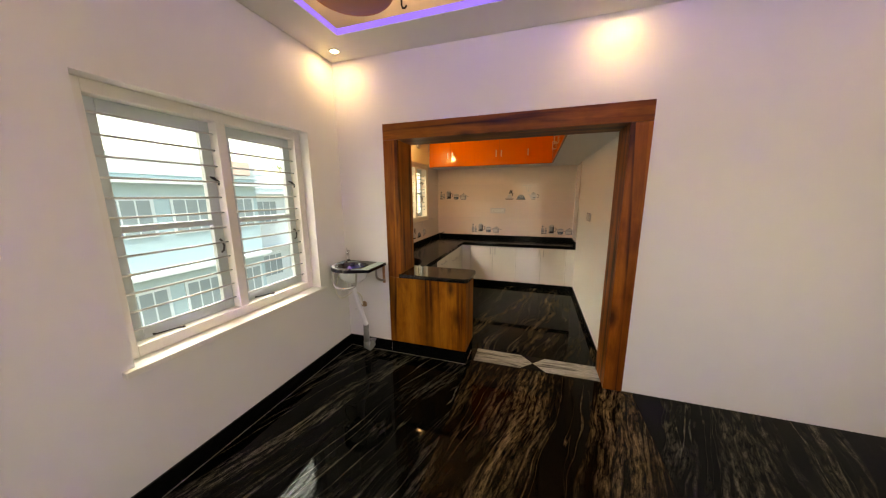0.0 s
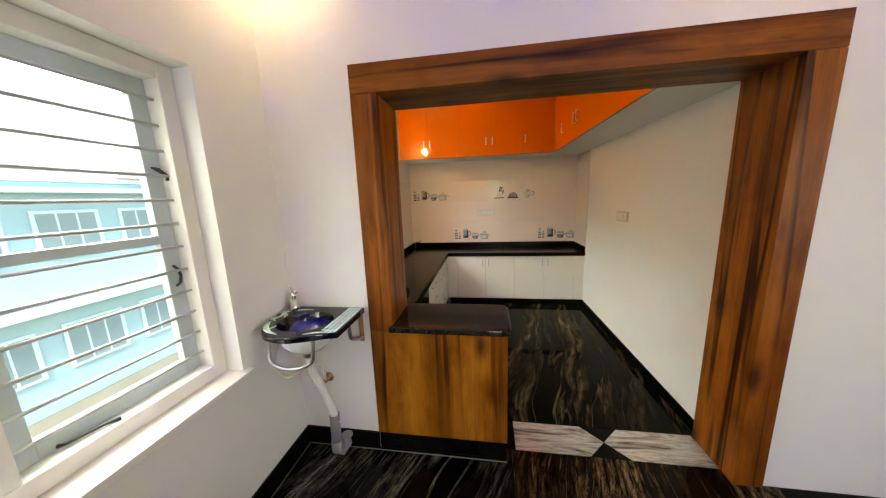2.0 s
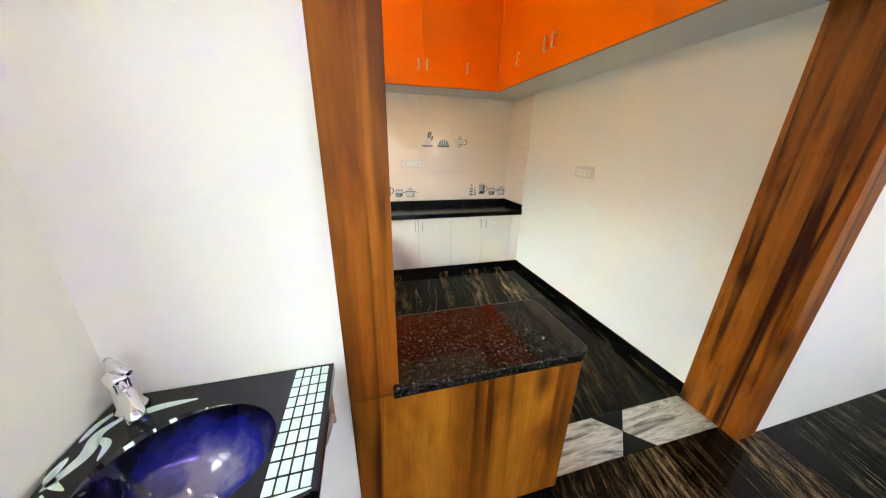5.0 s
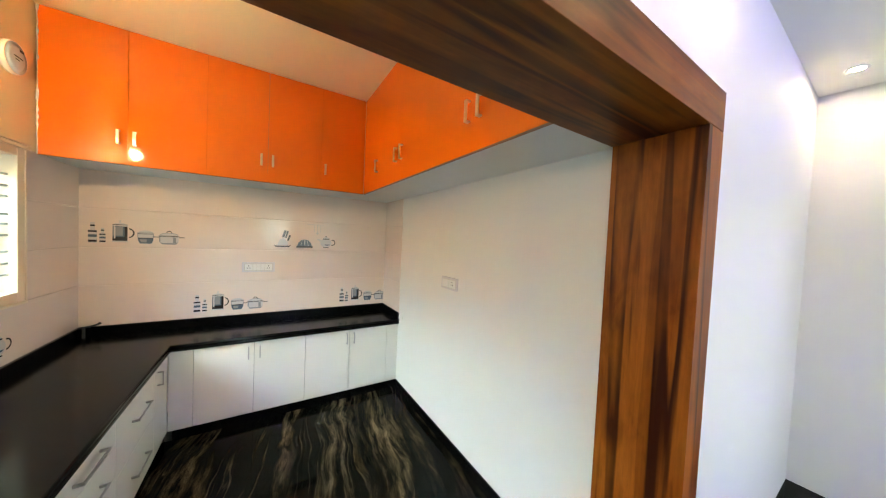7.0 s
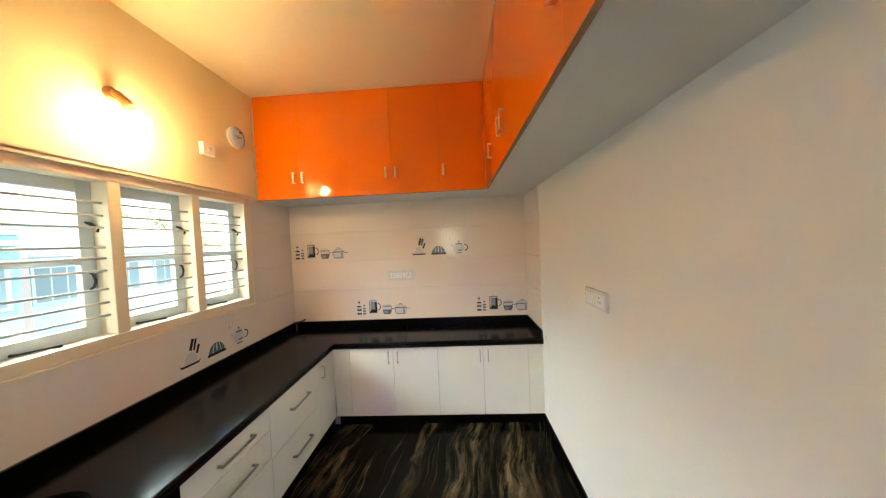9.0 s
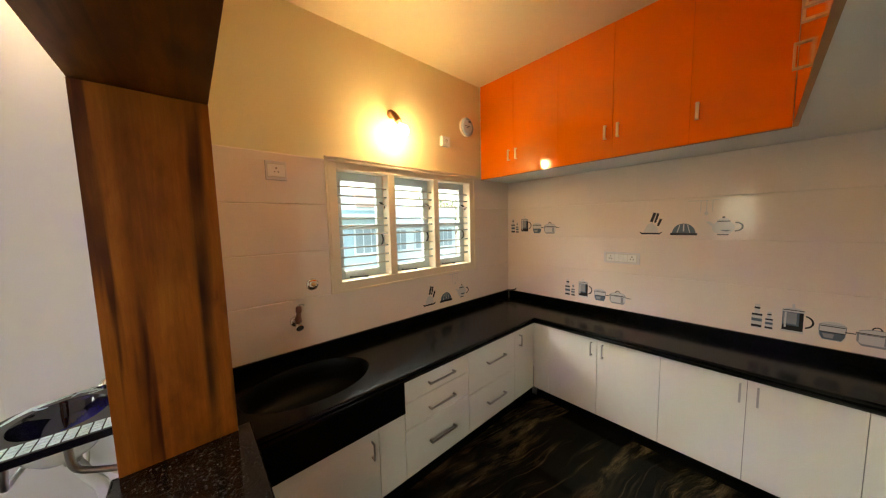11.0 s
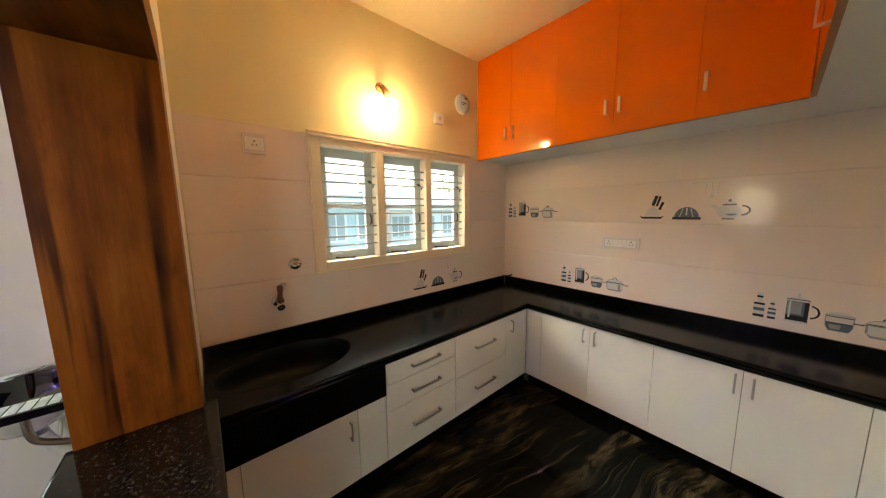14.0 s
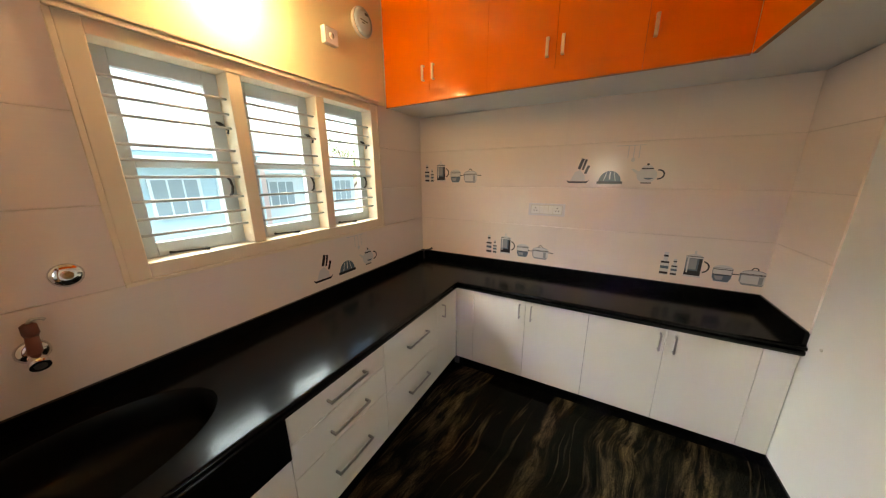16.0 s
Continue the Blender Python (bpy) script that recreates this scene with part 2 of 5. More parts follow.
def bowl_glaze(name):
    """Navy glaze that runs into a cloudy blue-violet pool with fine radial streaks."""
    k = Mat(name, (0.01, 0.01, 0.05), 0.05, coat=0.6)
    pool = k.node("TexGradient")
    pool.gradient_type = "SPHERICAL"
    m = k.node("Mapping")
    m.vector_type = "TEXTURE"
    m.inputs["Location"].default_value, m.inputs["Scale"].default_value = (0.240, -3.205, 0.850), (0.150, 0.120, 0.120)
    k.link(k.co, m.inputs["Vector"])
    k.link(m.outputs[0], pool.inputs["Vector"])
    a = k.noise(k.co, 24, 5, 0.6, 0.8)
    mixed = k.node("Math")
    mixed.operation = "MULTIPLY_ADD"
    mixed.inputs[1].default_value = 0.55
    k.link(a, mixed.inputs[0])
    k.link(pool.outputs["Fac"], mixed.inputs[2])
    k.color(k.ramp(mixed.outputs[0], [(0.30, (0.0015, 0.0015, 0.008)), (0.46, (0.004, 0.006, 0.085)), (0.66, (0.014, 0.018, 0.24)), (0.86, (0.10, 0.10, 0.36)), (1.0, (0.24, 0.23, 0.46))]))
    return k.m


def worktop_granite(name):
    k = Mat(name, (0.006, 0.006, 0.006), 0.18, spec=0.14)
    a, b = k.noise(k.co, 240, 3, 0.7), k.noise(k.co, 2.0, 3, 0.5)
    k.color(k.ramp(a, [(0.4, (0.0020, 0.0020, 0.0020)), (0.62, (0.004, 0.004, 0.004)), (0.74, (0.012, 0.012, 0.013))]))
    k.rough(b, 0.14, 0.21).bump(a, 0.02, 0.0005)
    return k.m


M_WALL = paint("wall_paint_white", (0.80, 0.775, 0.73), 0.55)
M_CEIL = paint("ceiling_paint", (0.80, 0.775, 0.73), 0.6)
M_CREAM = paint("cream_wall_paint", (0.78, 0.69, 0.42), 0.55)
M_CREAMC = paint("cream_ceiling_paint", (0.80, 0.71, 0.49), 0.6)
M_PLASTER = paint("loft_paint_grey_white", (0.80, 0.81, 0.80), 0.6)
M_TILE = glazed_tile("glazed_wall_tile")
M_GROUT = plain("grout", (0.36, 0.34, 0.31), 0.8)
M_GROUT_D = plain("dark_floor_grout", (0.13, 0.125, 0.11), 0.7)
M_ORANGE = laminate("orange_gloss_laminate", (0.85, 0.172, 0.006), 0.07, 0.02)
M_WHITE = laminate("white_gloss_laminate", (0.83, 0.80, 0.71), 0.13, 0.015)
M_CARCASS = plain("carcass_board", (0.24, 0.21, 0.17), 0.6)
M_EDGE = plain("brown_edge_band", (0.38, 0.19, 0.075), 0.5)
# One laminate in three tones; shade and warm bounce are in the frame's.
M_WOOD_V = wood("wood_laminate_upright_warm_cast", "z", 0.62)
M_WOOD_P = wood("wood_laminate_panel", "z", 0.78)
M_WOOD_H = wood("wood_laminate_beam_shaded", "x", 0.46)
M_BLACK = worktop_granite("black_granite")
M_SKIRT = plain("black_granite_skirting", (0.004, 0.004, 0.004), 0.14, 0.15)
M_SINK = plain("matt_black_quartz", (0.003, 0.003, 0.003), 0.45, 0.15)
M_SPECK = speckled_granite("speckled_granite")
M_HALL_L = vein_granite("hall_granite_drifting", 19, (0.20, 0.185, 0.145), (0.150, 0.136, 0.102), 0.01, (0.0018, 0.0019, 0.0016), 0.75, 1.25, 0.22, 0.08)
M_HALL_R = vein_granite("hall_granite_brown", 14, (0.20, 0.152, 0.092), (0.185, 0.125, 0.062), 0.035, (0.0050, 0.0028, 0.0015), 0.60, 1.3, 0.24, 0.09)
M_KITCH = vein_granite("kitchen_granite_olive", 13, (0.17, 0.140, 0.095), (0.175, 0.125, 0.066), 0.02, (0.0050, 0.0052, 0.0036), 0.45, 0.42, 0.36, 0.06)
M_MARBLE = streaked_marble("grey_streaked_marble")
M_STEEL = metal("brushed_steel", (0.44, 0.42, 0.39), 0.30)
M_CHROMEH = metal("warm_bright_steel", (0.78, 0.64, 0.48), 0.36)
M_CHROME = metal("chrome", (0.80, 0.80, 0.80), 0.08)
M_BRASS = metal("aged_brass", (0.45, 0.30, 0.15), 0.35)
M_RUST = plain("rusty_red_pipe", (0.15, 0.045, 0.028), 0.5)
M_IRON = plain("black_iron", (0.02, 0.02, 0.022), 0.45)
M_FRAME = paint("window_frame_cream", (0.80, 0.68, 0.50), 0.42, 0.05, 0.05)
M_FRAME_HALL = paint("hall_window_frame_white", (0.78, 0.74, 0.68), 0.42, 0.05, 0.05)
# Sash and bar colours are darkened to offset overly strong window daylight.
M_SASH = paint("sash_paint_dimmed", (0.50, 0.56, 0.57), 0.42, 0.05, 0.05)
M_BAR = paint("grille_paint_dimmed", (0.50, 0.50, 0.49), 0.4, 0.05, 0.0)
M_GLASS = clear_glass("window_glass")
M_PLASTIC = plain("white_plastic", (0.86, 0.85, 0.82), 0.25)
M_PLATE = plain("switch_plate_plastic", (0.74, 0.71, 0.73), 0.22)
M_PLASTIC2 = plain("ivory_plastic_shade", (0.62, 0.58, 0.50), 0.35)
M_SOCKET = plain("socket_holes", (0.05, 0.045, 0.04), 0.6)
M_PVC = plain("white_pvc", (0.80, 0.79, 0.76), 0.35)
M_HOSE = plain("yellowed_hose_plastic", (0.66, 0.62, 0.48), 0.3)
M_PVC_GREY = plain("grey_pvc", (0.23, 0.23, 0.22), 0.45)
M_CERAMIC = plain("white_ceramic", (0.82, 0.82, 0.82), 0.12)
# The blue here is daylight's reflection put into a white disc's colour.
M_FACE = plain("white_gloss_daylit", (0.55, 0.79, 0.93), 0.15)
M_MOSAIC = plain("pale_aqua_mosaic_glaze", (0.60, 0.76, 0.76), 0.12)
M_NAVY = plain("navy_glaze", (0.004, 0.004, 0.010), 0.07)
M_BOWL = bowl_glaze("blue_violet_glaze")
M_PRINT_D = plain("print_charcoal", (0.028, 0.026, 0.028), 0.2)
M_PRINT_B = plain("print_slate_blue", (0.11, 0.145, 0.185), 0.2)
M_PRINT_G = plain("print_pale_grey", (0.65, 0.63, 0.62), 0.2)
M_PRINT_M = plain("print_mid_grey", (0.30, 0.31, 0.33), 0.2)
M_BULB = glow("bulb_glow", (1.0, 0.67, 0.35), 57.0)
M_SPOT = glow("downlight_glow", (1.0, 0.74, 0.40), 72.0)
M_FASCIA_GLOW = glow("violet_fascia_glow", (0.24, 0.17, 1.0), 0.22)
M_LEDW = glow("violet_cove_glow", (0.34, 0.22, 1.0), 75.0)
M_LEDC = glow("warm_cove_glow", (1.0, 0.66, 0.36), 2.2)
M_TAN = paint("tan_ceiling_panel_paint", (0.46, 0.20, 0.025), 0.5)
M_FACADE = paint("facade_pale_blue", (0.33, 0.48, 0.54), 0.7, 0.12)
M_FACADE2 = paint("facade_white", (0.53, 0.63, 0.67), 0.7, 0.12)
M_FACADE_D = plain("dark_window_opening", (0.20, 0.27, 0.30), 0.3)
M_BRICK = paint("facade_terracotta", (0.58, 0.44, 0.39), 0.7)
M_EARTH = paint("dusty_ground", (0.20, 0.17, 0.13), 0.9, 0.3, 0.3)
M_BARK = plain("bark", (0.10, 0.07, 0.045), 0.85)
M_LEAF = plain("leaf_green", (0.06, 0.11, 0.035), 0.6)


# ---------------------------------------------------------------- mesh helpers
def box(bm, lo, hi, bevel=0.0, mat=0, segments=2):
    """A box from corner to corner, bevelled, into bm."""
    ret = bmesh.ops.create_cube(bm, size=1.0)
    vs = ret["verts"]
    for v in vs:
        v.co = Vector([(a + b) / 2 + c * (b - a) for a, b, c in zip(lo, hi, v.co)])
    fs = {f for v in vs for f in v.link_faces}
    if bevel:
        es = list({e for v in vs for e in v.link_edges})
        out = bmesh.ops.bevel(bm, geom=es, offset=bevel, segments=segments, affect="EDGES", profile=0.5)
        fs = set(out["faces"]) | {f for f in fs if f.is_valid}
    for f in fs:
        if f.is_valid:
            f.material_index = mat
    return bm


def boxes(*rows, bevel=0.0):
    bm = bmesh.new()
    for lo, hi in rows:
        box(bm, lo, hi, bevel)
    return bm


def tube(bm, points, radius, sides=12, mat=0, closed_ends=True):
    """A round pipe along points."""
    pts = [Vector(p) for p in points]
    rings = []
    up = Vector((0.12, 0.31, 0.94)).normalized()
    for i, p in enumerate(pts):
        d = (pts[min(i + 1, len(pts) - 1)] - pts[max(i - 1, 0)]).normalized()
        a = d.cross(up)
        if a.length < 0.05:
            a = d.cross(Vector((1, 0, 0)))
        a.normalize()
        b = d.cross(a).normalized()
        r = radius[i] if isinstance(radius, (list, tuple)) else radius
        rings.append([bm.verts.new(p + r * (math.cos(2 * math.pi * k / sides) * a + math.sin(2 * math.pi * k / sides) * b)) for k in range(sides)])
    for r0, r1 in zip(rings, rings[1:]):
        for k in range(sides):
            f = bm.faces.new((r0[k], r0[(k + 1) % sides], r1[(k + 1) % sides], r1[k]))
            f.material_index, f.smooth = mat, True
    if closed_ends:
        for r in (rings[0], rings[-1]):
            bm.faces.new(r).material_index = mat
    return bm


def eased(points, n=5):
    """A smooth run of points through the given ones (Catmull-Rom)."""
    pts = [Vector(p) for p in points]
    ext = [pts[0]] + pts + [pts[-1]]
    out = []
    for a, b, c, d in zip(ext, ext[1:], ext[2:], ext[3:]):
        for i in range(n):
            t = i / n
            out.append(0.5 * (2 * b + (c - a) * t + (2 * a - 5 * b + 4 * c - d) * t * t + (3 * b - a - 3 * c + d) * t ** 3))
    return out + [pts[-1]]


def lathe(bm, profile, centre=(0, 0, 0), axis="z", sides=32, mat=0, sx=1.0, sy=1.0, caps=True):
    """Turns (radius, height) pairs round an axis through centre."""
    turn = {"z": Matrix(), "x": Matrix.Rotation(radians(90), 4, "Y"), "y": Matrix.Rotation(radians(90), 4, "X")}[axis]
    rings = []
    for r, h in profile:
        ring = [bm.verts.new(Vector(centre) + turn @ Vector((sx * r * math.cos(2 * math.pi * k / sides), sy * r * math.sin(2 * math.pi * k / sides), h))) for k in range(sides)]
        rings.append(ring)
    for r0, r1 in zip(rings, rings[1:]):
        for k in range(sides):
            f = bm.faces.new((r0[k], r0[(k + 1) % sides], r1[(k + 1) % sides], r1[k]))
            f.material_index, f.smooth = mat, True
    for r in (rings[0], rings[-1]) if caps else (rings[-1],):
        bm.faces.new(r).material_index = mat
    return bm


def prism(bm, outline, z0, z1, mat=0, holes=()):
    """An upright prism over a plan outline, with plan holes."""
    edges = []
    for loop in (outline, *holes):
        vs = [bm.verts.new((x, y, z0)) for x, y in loop]
        edges += [bm.edges.new((a, b)) for a, b in zip(vs, vs[1:] + vs[:1])]
    fill = bmesh.ops.triangle_fill(bm, edges=edges, use_beauty=True, use_dissolve=False)
    faces = [g for g in fill["geom"] if isinstance(g, bmesh.types.BMFace)]
    out = bmesh.ops.extrude_face_region(bm, geom=faces)
    for g in out["geom"]:
        if isinstance(g, bmesh.types.BMVert):
            g.co.z = z1
    for f in bm.faces:
        f.material_index = mat
    return bm


def mesh_of(name, bm, mats, smooth=False):
    bmesh.ops.recalc_face_normals(bm, faces=bm.faces[:])
    me = bpy.data.meshes.new(name)
    bm.to_mesh(me)
    bm.free()
    for m in mats if isinstance(mats, (list, tuple)) else [mats]:
        me.materials.append(m)
    if smooth:
        for p in me.polygons:
            p.use_smooth = True
    return me


def part(name, bm, mats, parent, label="", smooth=False):
    ob = new(name, mesh_of(name, bm, mats, smooth))
    if parent is not None:
        ob.parent = parent
        if parent.parent is None:
            ob.matrix_parent_inverse = Matrix.Translation(-parent.matrix_basis.translation)
    return tagged(ob, label)


def thing(name, label, category, at=(0, 0, 0), group="", kind=""):
    ob = new(name)
    ob.location = at
    ob.empty_display_size = 0.05
    return tagged(ob, label, category, group, kind)


def solid(name, bm, mats, label, category="", kind="", group="", smooth=False):
    return tagged(part(name, bm, mats, None, smooth=smooth), label, category, group, kind)


# ---------------------------------------------------------------- plan
KW, KY, CEIL = 2.53, -2.75, 3.04          # kitchen width, arch wall's kitchen face, ceiling
HY, HX, HCEIL = -3.05, 0.02, 2.815        # arch wall's hall face, hall's west wall face, hall ceiling
HEAST, HSOUTH = 4.6, -8.2
LOFT, FY, FX = 2.10, -0.485, 2.09         # loft underside, loft fronts
SPL, TOP, SLAB = 0.845, 0.770, 0.715      # splashback top, worktop top and underside

# ---------------------------------------------------------------- shell


def pierced(face, d0, d1, s0, s1, z1, openings):
    """One wall slab from s0 to s1, floor to z1, thick from d0 to d1 along x or y, with openings (s0, s1, z0, z1)."""
    cut = [o for o in openings if o[2] <= 0]
    edge = [(s0, 0.0)]
    for a, b, _, top in cut:
        edge += [(a, 0.0), (a, top), (b, top), (b, 0.0)]
    edge += [(s1, 0.0), (s1, z1), (s0, z1)]
    bm = prism(bmesh.new(), edge, d0, d1, holes=[[(a, u), (b, u), (b, v), (a, v)] for a, b, u, v in openings if u > 0])
    for v in bm.verts:
        s, z, d = v.co
        v.co = (d, s, z) if face == "x" else (s, d, z)
    return bm


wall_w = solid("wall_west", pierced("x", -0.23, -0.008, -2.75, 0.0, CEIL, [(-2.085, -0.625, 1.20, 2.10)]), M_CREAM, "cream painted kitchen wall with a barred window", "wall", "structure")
solid("wall_west_hall", pierced("x", -0.21, HX, HSOUTH, HY, CEIL, [(-4.75, -3.44, 0.76, 2.13)]), M_WALL, "white painted hall wall with a barred window", "wall", "structure")
wall_n = solid("wall_north", boxes(((-0.23, 0.008, 0), (2.75, 0.22, CEIL))), M_WALL, "white painted kitchen wall behind the tiles", "wall", "structure")
wall_e = solid("wall_east", boxes(((KW, KY, 0), (2.75, 0.008, CEIL))), M_WALL, "plain white painted kitchen wall", "wall", "structure")
solid("wall_arch", pierced("y", HY, KY, -0.23, HEAST + 0.2, CEIL, [(0.52, 2.63, 0.0, 2.235)]), M_WALL, "white painted wall with a wide wood-framed opening", "wall", "structure")
# The opening is added for the east fill lamp.
solid("wall_east_hall", pierced("x", HEAST, HEAST + 0.2, HSOUTH, HY, CEIL, [(-6.3, -5.1, 0.9, 2.13)]), M_WALL, "plain white hall wall with an added, unseen opening", "wall", "structure")
solid("wall_south_hall", pierced("y", HSOUTH - 0.2, HSOUTH, -0.21, HEAST + 0.2, CEIL, [(1.22, 1.88, 1.15, 2.13), (3.28, 3.68, 1.15, 2.13)]), M_WALL, "plain white hall wall with two small window openings", "wall", "structure")
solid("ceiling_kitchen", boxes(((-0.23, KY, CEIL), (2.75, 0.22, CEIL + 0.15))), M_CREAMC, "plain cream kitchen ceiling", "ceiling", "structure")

# hall ceiling with a lit tray
TX0, TX1, TY0, TY1 = 0.36, 3.9, -7.2, -3.412
bm = boxes(((HX, TY1, HCEIL), (HEAST, HY, HCEIL + 0.05)), ((HX, HSOUTH, HCEIL), (HEAST, TY0, HCEIL + 0.05)),
           ((HX, TY0, HCEIL), (TX0, TY1, HCEIL + 0.05)), ((TX1, TY0, HCEIL), (HEAST, TY1, HCEIL + 0.05)),
           ((-0.21, HSOUTH - 0.2, CEIL), (HEAST + 0.2, KY, CEIL + 0.15)))
hall_ceiling = solid("ceiling_hall", bm, M_CEIL, "white false ceiling with a recessed lit tray", "ceiling", "structure")
# Glowing strips stand in for violet light falling on the tray's fascia.
led = thing("tray_glow", "glowing strips in place of violet light on the tray fascia", "led strip", (TX0, TY1, HCEIL + 0.05))
Z0, Z1 = HCEIL + 0.004, HCEIL + 0.046
part("strip", boxes(((TX0, TY1 - 0.006, Z0), (TX1, TY1 - 0.001, Z1))), M_FASCIA_GLOW, led, "violet light on the fascia, as a glowing strip")
part("strip", boxes(((TX0 + 0.001, TY0, Z0), (TX0 + 0.006, TY1 - 0.008, Z1))), M_FASCIA_GLOW, led, "violet light on the fascia, as a glowing strip")
part("strip", boxes(((TX0, TY0 + 0.001, Z0), (TX1, TY0 + 0.006, Z1))), M_FASCIA_GLOW, led, "violet light on the fascia, as a glowing strip")
part("strip", boxes(((TX1 - 0.006, TY0, Z0), (TX1 - 0.001, TY1 - 0.008, Z1))), M_FASCIA_GLOW, led, "violet light on the fascia, as a glowing strip")
cove = thing("tray_glow", "violet and warm LED strips hidden on the tray ledge", "led strip", (TX0, TY1, HCEIL + 0.06))
part("strip", boxes(((TX0, TY1 + 0.06, HCEIL + 0.052), (TX1, TY1 + 0.075, HCEIL + 0.062))), M_LEDC, cove, "warm strip")
part("strip", boxes(((TX0, TY0 - 0.075, HCEIL + 0.052), (TX1, TY0 - 0.06, HCEIL + 0.064))), M_LEDW, cove)
part("strip", boxes(((TX1 + 0.06, TY0, HCEIL + 0.052), (TX1 + 0.075, TY1, HCEIL + 0.062))), M_LEDC, cove, "warm strip")
part("strip", boxes(((TX0 - 0.075, TY0, HCEIL + 0.052), (TX0 - 0.06, TY1, HCEIL + 0.062))), M_LEDC, cove, "warm strip")
panel = thing("ceiling_panel", "tan brown round panel hung in the ceiling tray", "ceiling panel", (0.70, -3.72, CEIL))
part("disc", lathe(bmesh.new(), [(0.001, 2.862), (0.262, 2.862), (0.272, 2.870), (0.262, 2.882), (0.001, 2.882)], (0.71, -3.735, 0), sides=48), M_TAN, panel)
part("spacer", lathe(bmesh.new(), [(0.20, 2.882), (0.20, CEIL)], (0.71, -3.735, 0), sides=32), M_CEIL, panel)
hook = thing("ceiling_hook", "bare dark fan hook hanging from the tray ceiling", "hook", (0.94, -3.47, CEIL))
part("rod", tube(bmesh.new(), [(0.935, -3.47, CEIL), (0.938, -3.47, 2.885), (0.948, -3.475, 2.862), (0.968, -3.48, 2.856), (0.982, -3.482, 2.870)], 0.0065, 8), M_IRON, hook)
for i, (x, y) in enumerate([(0.185, -3.225), (2.36, -3.225), (4.25, -3.225), (0.185, -5.4), (4.25, -5.4)]):
    d = thing("downlight", "small round warm ceiling downlight, lit", "downlight", (x, y, HCEIL), "hall downlights")
    part("rim", lathe(bmesh.new(), [(0.030, 0.0), (0.047, 0.0), (0.047, -0.004), (0.031, -0.007), (0.030, 0.0)], (x, y, HCEIL), sides=28), M_PLASTIC, d)
    part("lens", lathe(bmesh.new(), [(0.001, -0.0035), (0.030, -0.0035), (0.030, -0.001), (0.001, -0.001)], (x, y, HCEIL), sides=24), M_SPOT, d)

# floors
solid("floor_bed", boxes(((-0.21, HSOUTH - 2.5, -0.2), (HEAST + 0.2, 0.2, -0.03))), M_GROUT, "mortar bed under the floor slabs", "floor", "structure")
floor_h = thing("floor_hall", "polished black granite hall floor with pale drifting veins", "floor", (0, 0, -0.03), kind="structure")
floor_k = thing("floor_kitchen", "polished black-green granite kitchen floor with brown veins", "floor", (0, 0, -0.03), kind="structure")


def slab(x0, x1, y0, y1, mat, parent):
    part("floor_slab", box(bmesh.new(), (x0 + 0.0006, y0 + 0.0006, -0.03), (x1 - 0.0006, y1 - 0.0006, 0.0), 0.0008, segments=1), mat, parent)


for x0, x1, mat in ((0.02, 1.345, M_HALL_L), (1.345, 2.70, M_HALL_R), (2.70, HEAST, M_HALL_L)):
    for y0, y1 in ((-5.2, -2.972), (-7.4, -5.2), (HSOUTH - 0.2, -7.4)):
        slab(x0, x1, y0, y1 if x1 < 2.6 or y1 < -3.1 else (-2.972 if x0 < 2 else HY), mat, floor_h)
slab(0.60, KW, -2.742, -0.47, M_KITCH, floor_k)

sill = thing("threshold", "grey streaked marble threshold with a black diamond inlay", "threshold", (1.37, -2.857, -0.03), kind="structure")
ya, yb, xm, ym = -2.971, -2.743, 1.928, -2.857
part("marble_strip", prism(bmesh.new(), [(1.372, ya), (xm - 0.115, ya), (xm - 0.001, ym), (xm - 0.115, yb), (1.372, yb)], -0.03, 0.0005), M_MARBLE, sill)
part("marble_strip", prism(bmesh.new(), [(2.49, ya), (2.49, yb), (xm + 0.115, yb), (xm + 0.001, ym), (xm + 0.115, ya)], -0.03, 0.0005), M_MARBLE, sill)
part("inlay", prism(bmesh.new(), [(xm - 0.113, ya), (xm + 0.113, ya), (xm, ym - 0.001)], -0.03, 0.0), M_SKIRT, sill)
part("inlay", prism(bmesh.new(), [(xm - 0.113, yb), (xm, ym + 0.001), (xm + 0.113, yb)], -0.03, 0.0), M_SKIRT, sill)
part("inlay", boxes(((1.312, ya, -0.03), (1.371, yb, 0.0))), M_SKIRT, sill)

# skirtings
bm = boxes(((HX, HSOUTH, 0), (HX + 0.014, HY, 0.12)), ((HX + 0.014, HY - 0.014, 0), (0.52, HY, 0.12)), bevel=0.002)
solid("baseboard_hall", bm, M_SKIRT, "black granite hall skirting", "skirting", "structure")
solid("baseboard_kitchen", boxes(((KW - 0.012, KY + 0.002, 0), (KW, FY, 0.085)), bevel=0.002), M_SKIRT, "black granite kitchen skirting", "skirting", "structure")

bm = boxes(((HX + 0.0142, HY - 0.020, 0.0), (1.31, HY - 0.0145, 0.0025)), ((HX + 0.0142, HSOUTH, 0.0), (HX + 0.019, HY - 0.0205, 0.0025)))
solid("trim_grout_line", bm, M_GROUT_D, "dark grout line along the hall skirting", "grout line", "structure")
rc = random.Random(3)
pts = [(0.002 + rc.uniform(0, 0.003), FY - 0.0015, LOFT + 0.004 + 0.93 * i / 40) for i in range(41)]
solid("trim_caulk_line", tube(bmesh.new(), pts, [0.0025 + 0.004 * (rc.random() > 0.86) for _ in pts], 8), M_PLASTIC, "rough white caulk between wall and orange cupboard", "caulk", "structure")

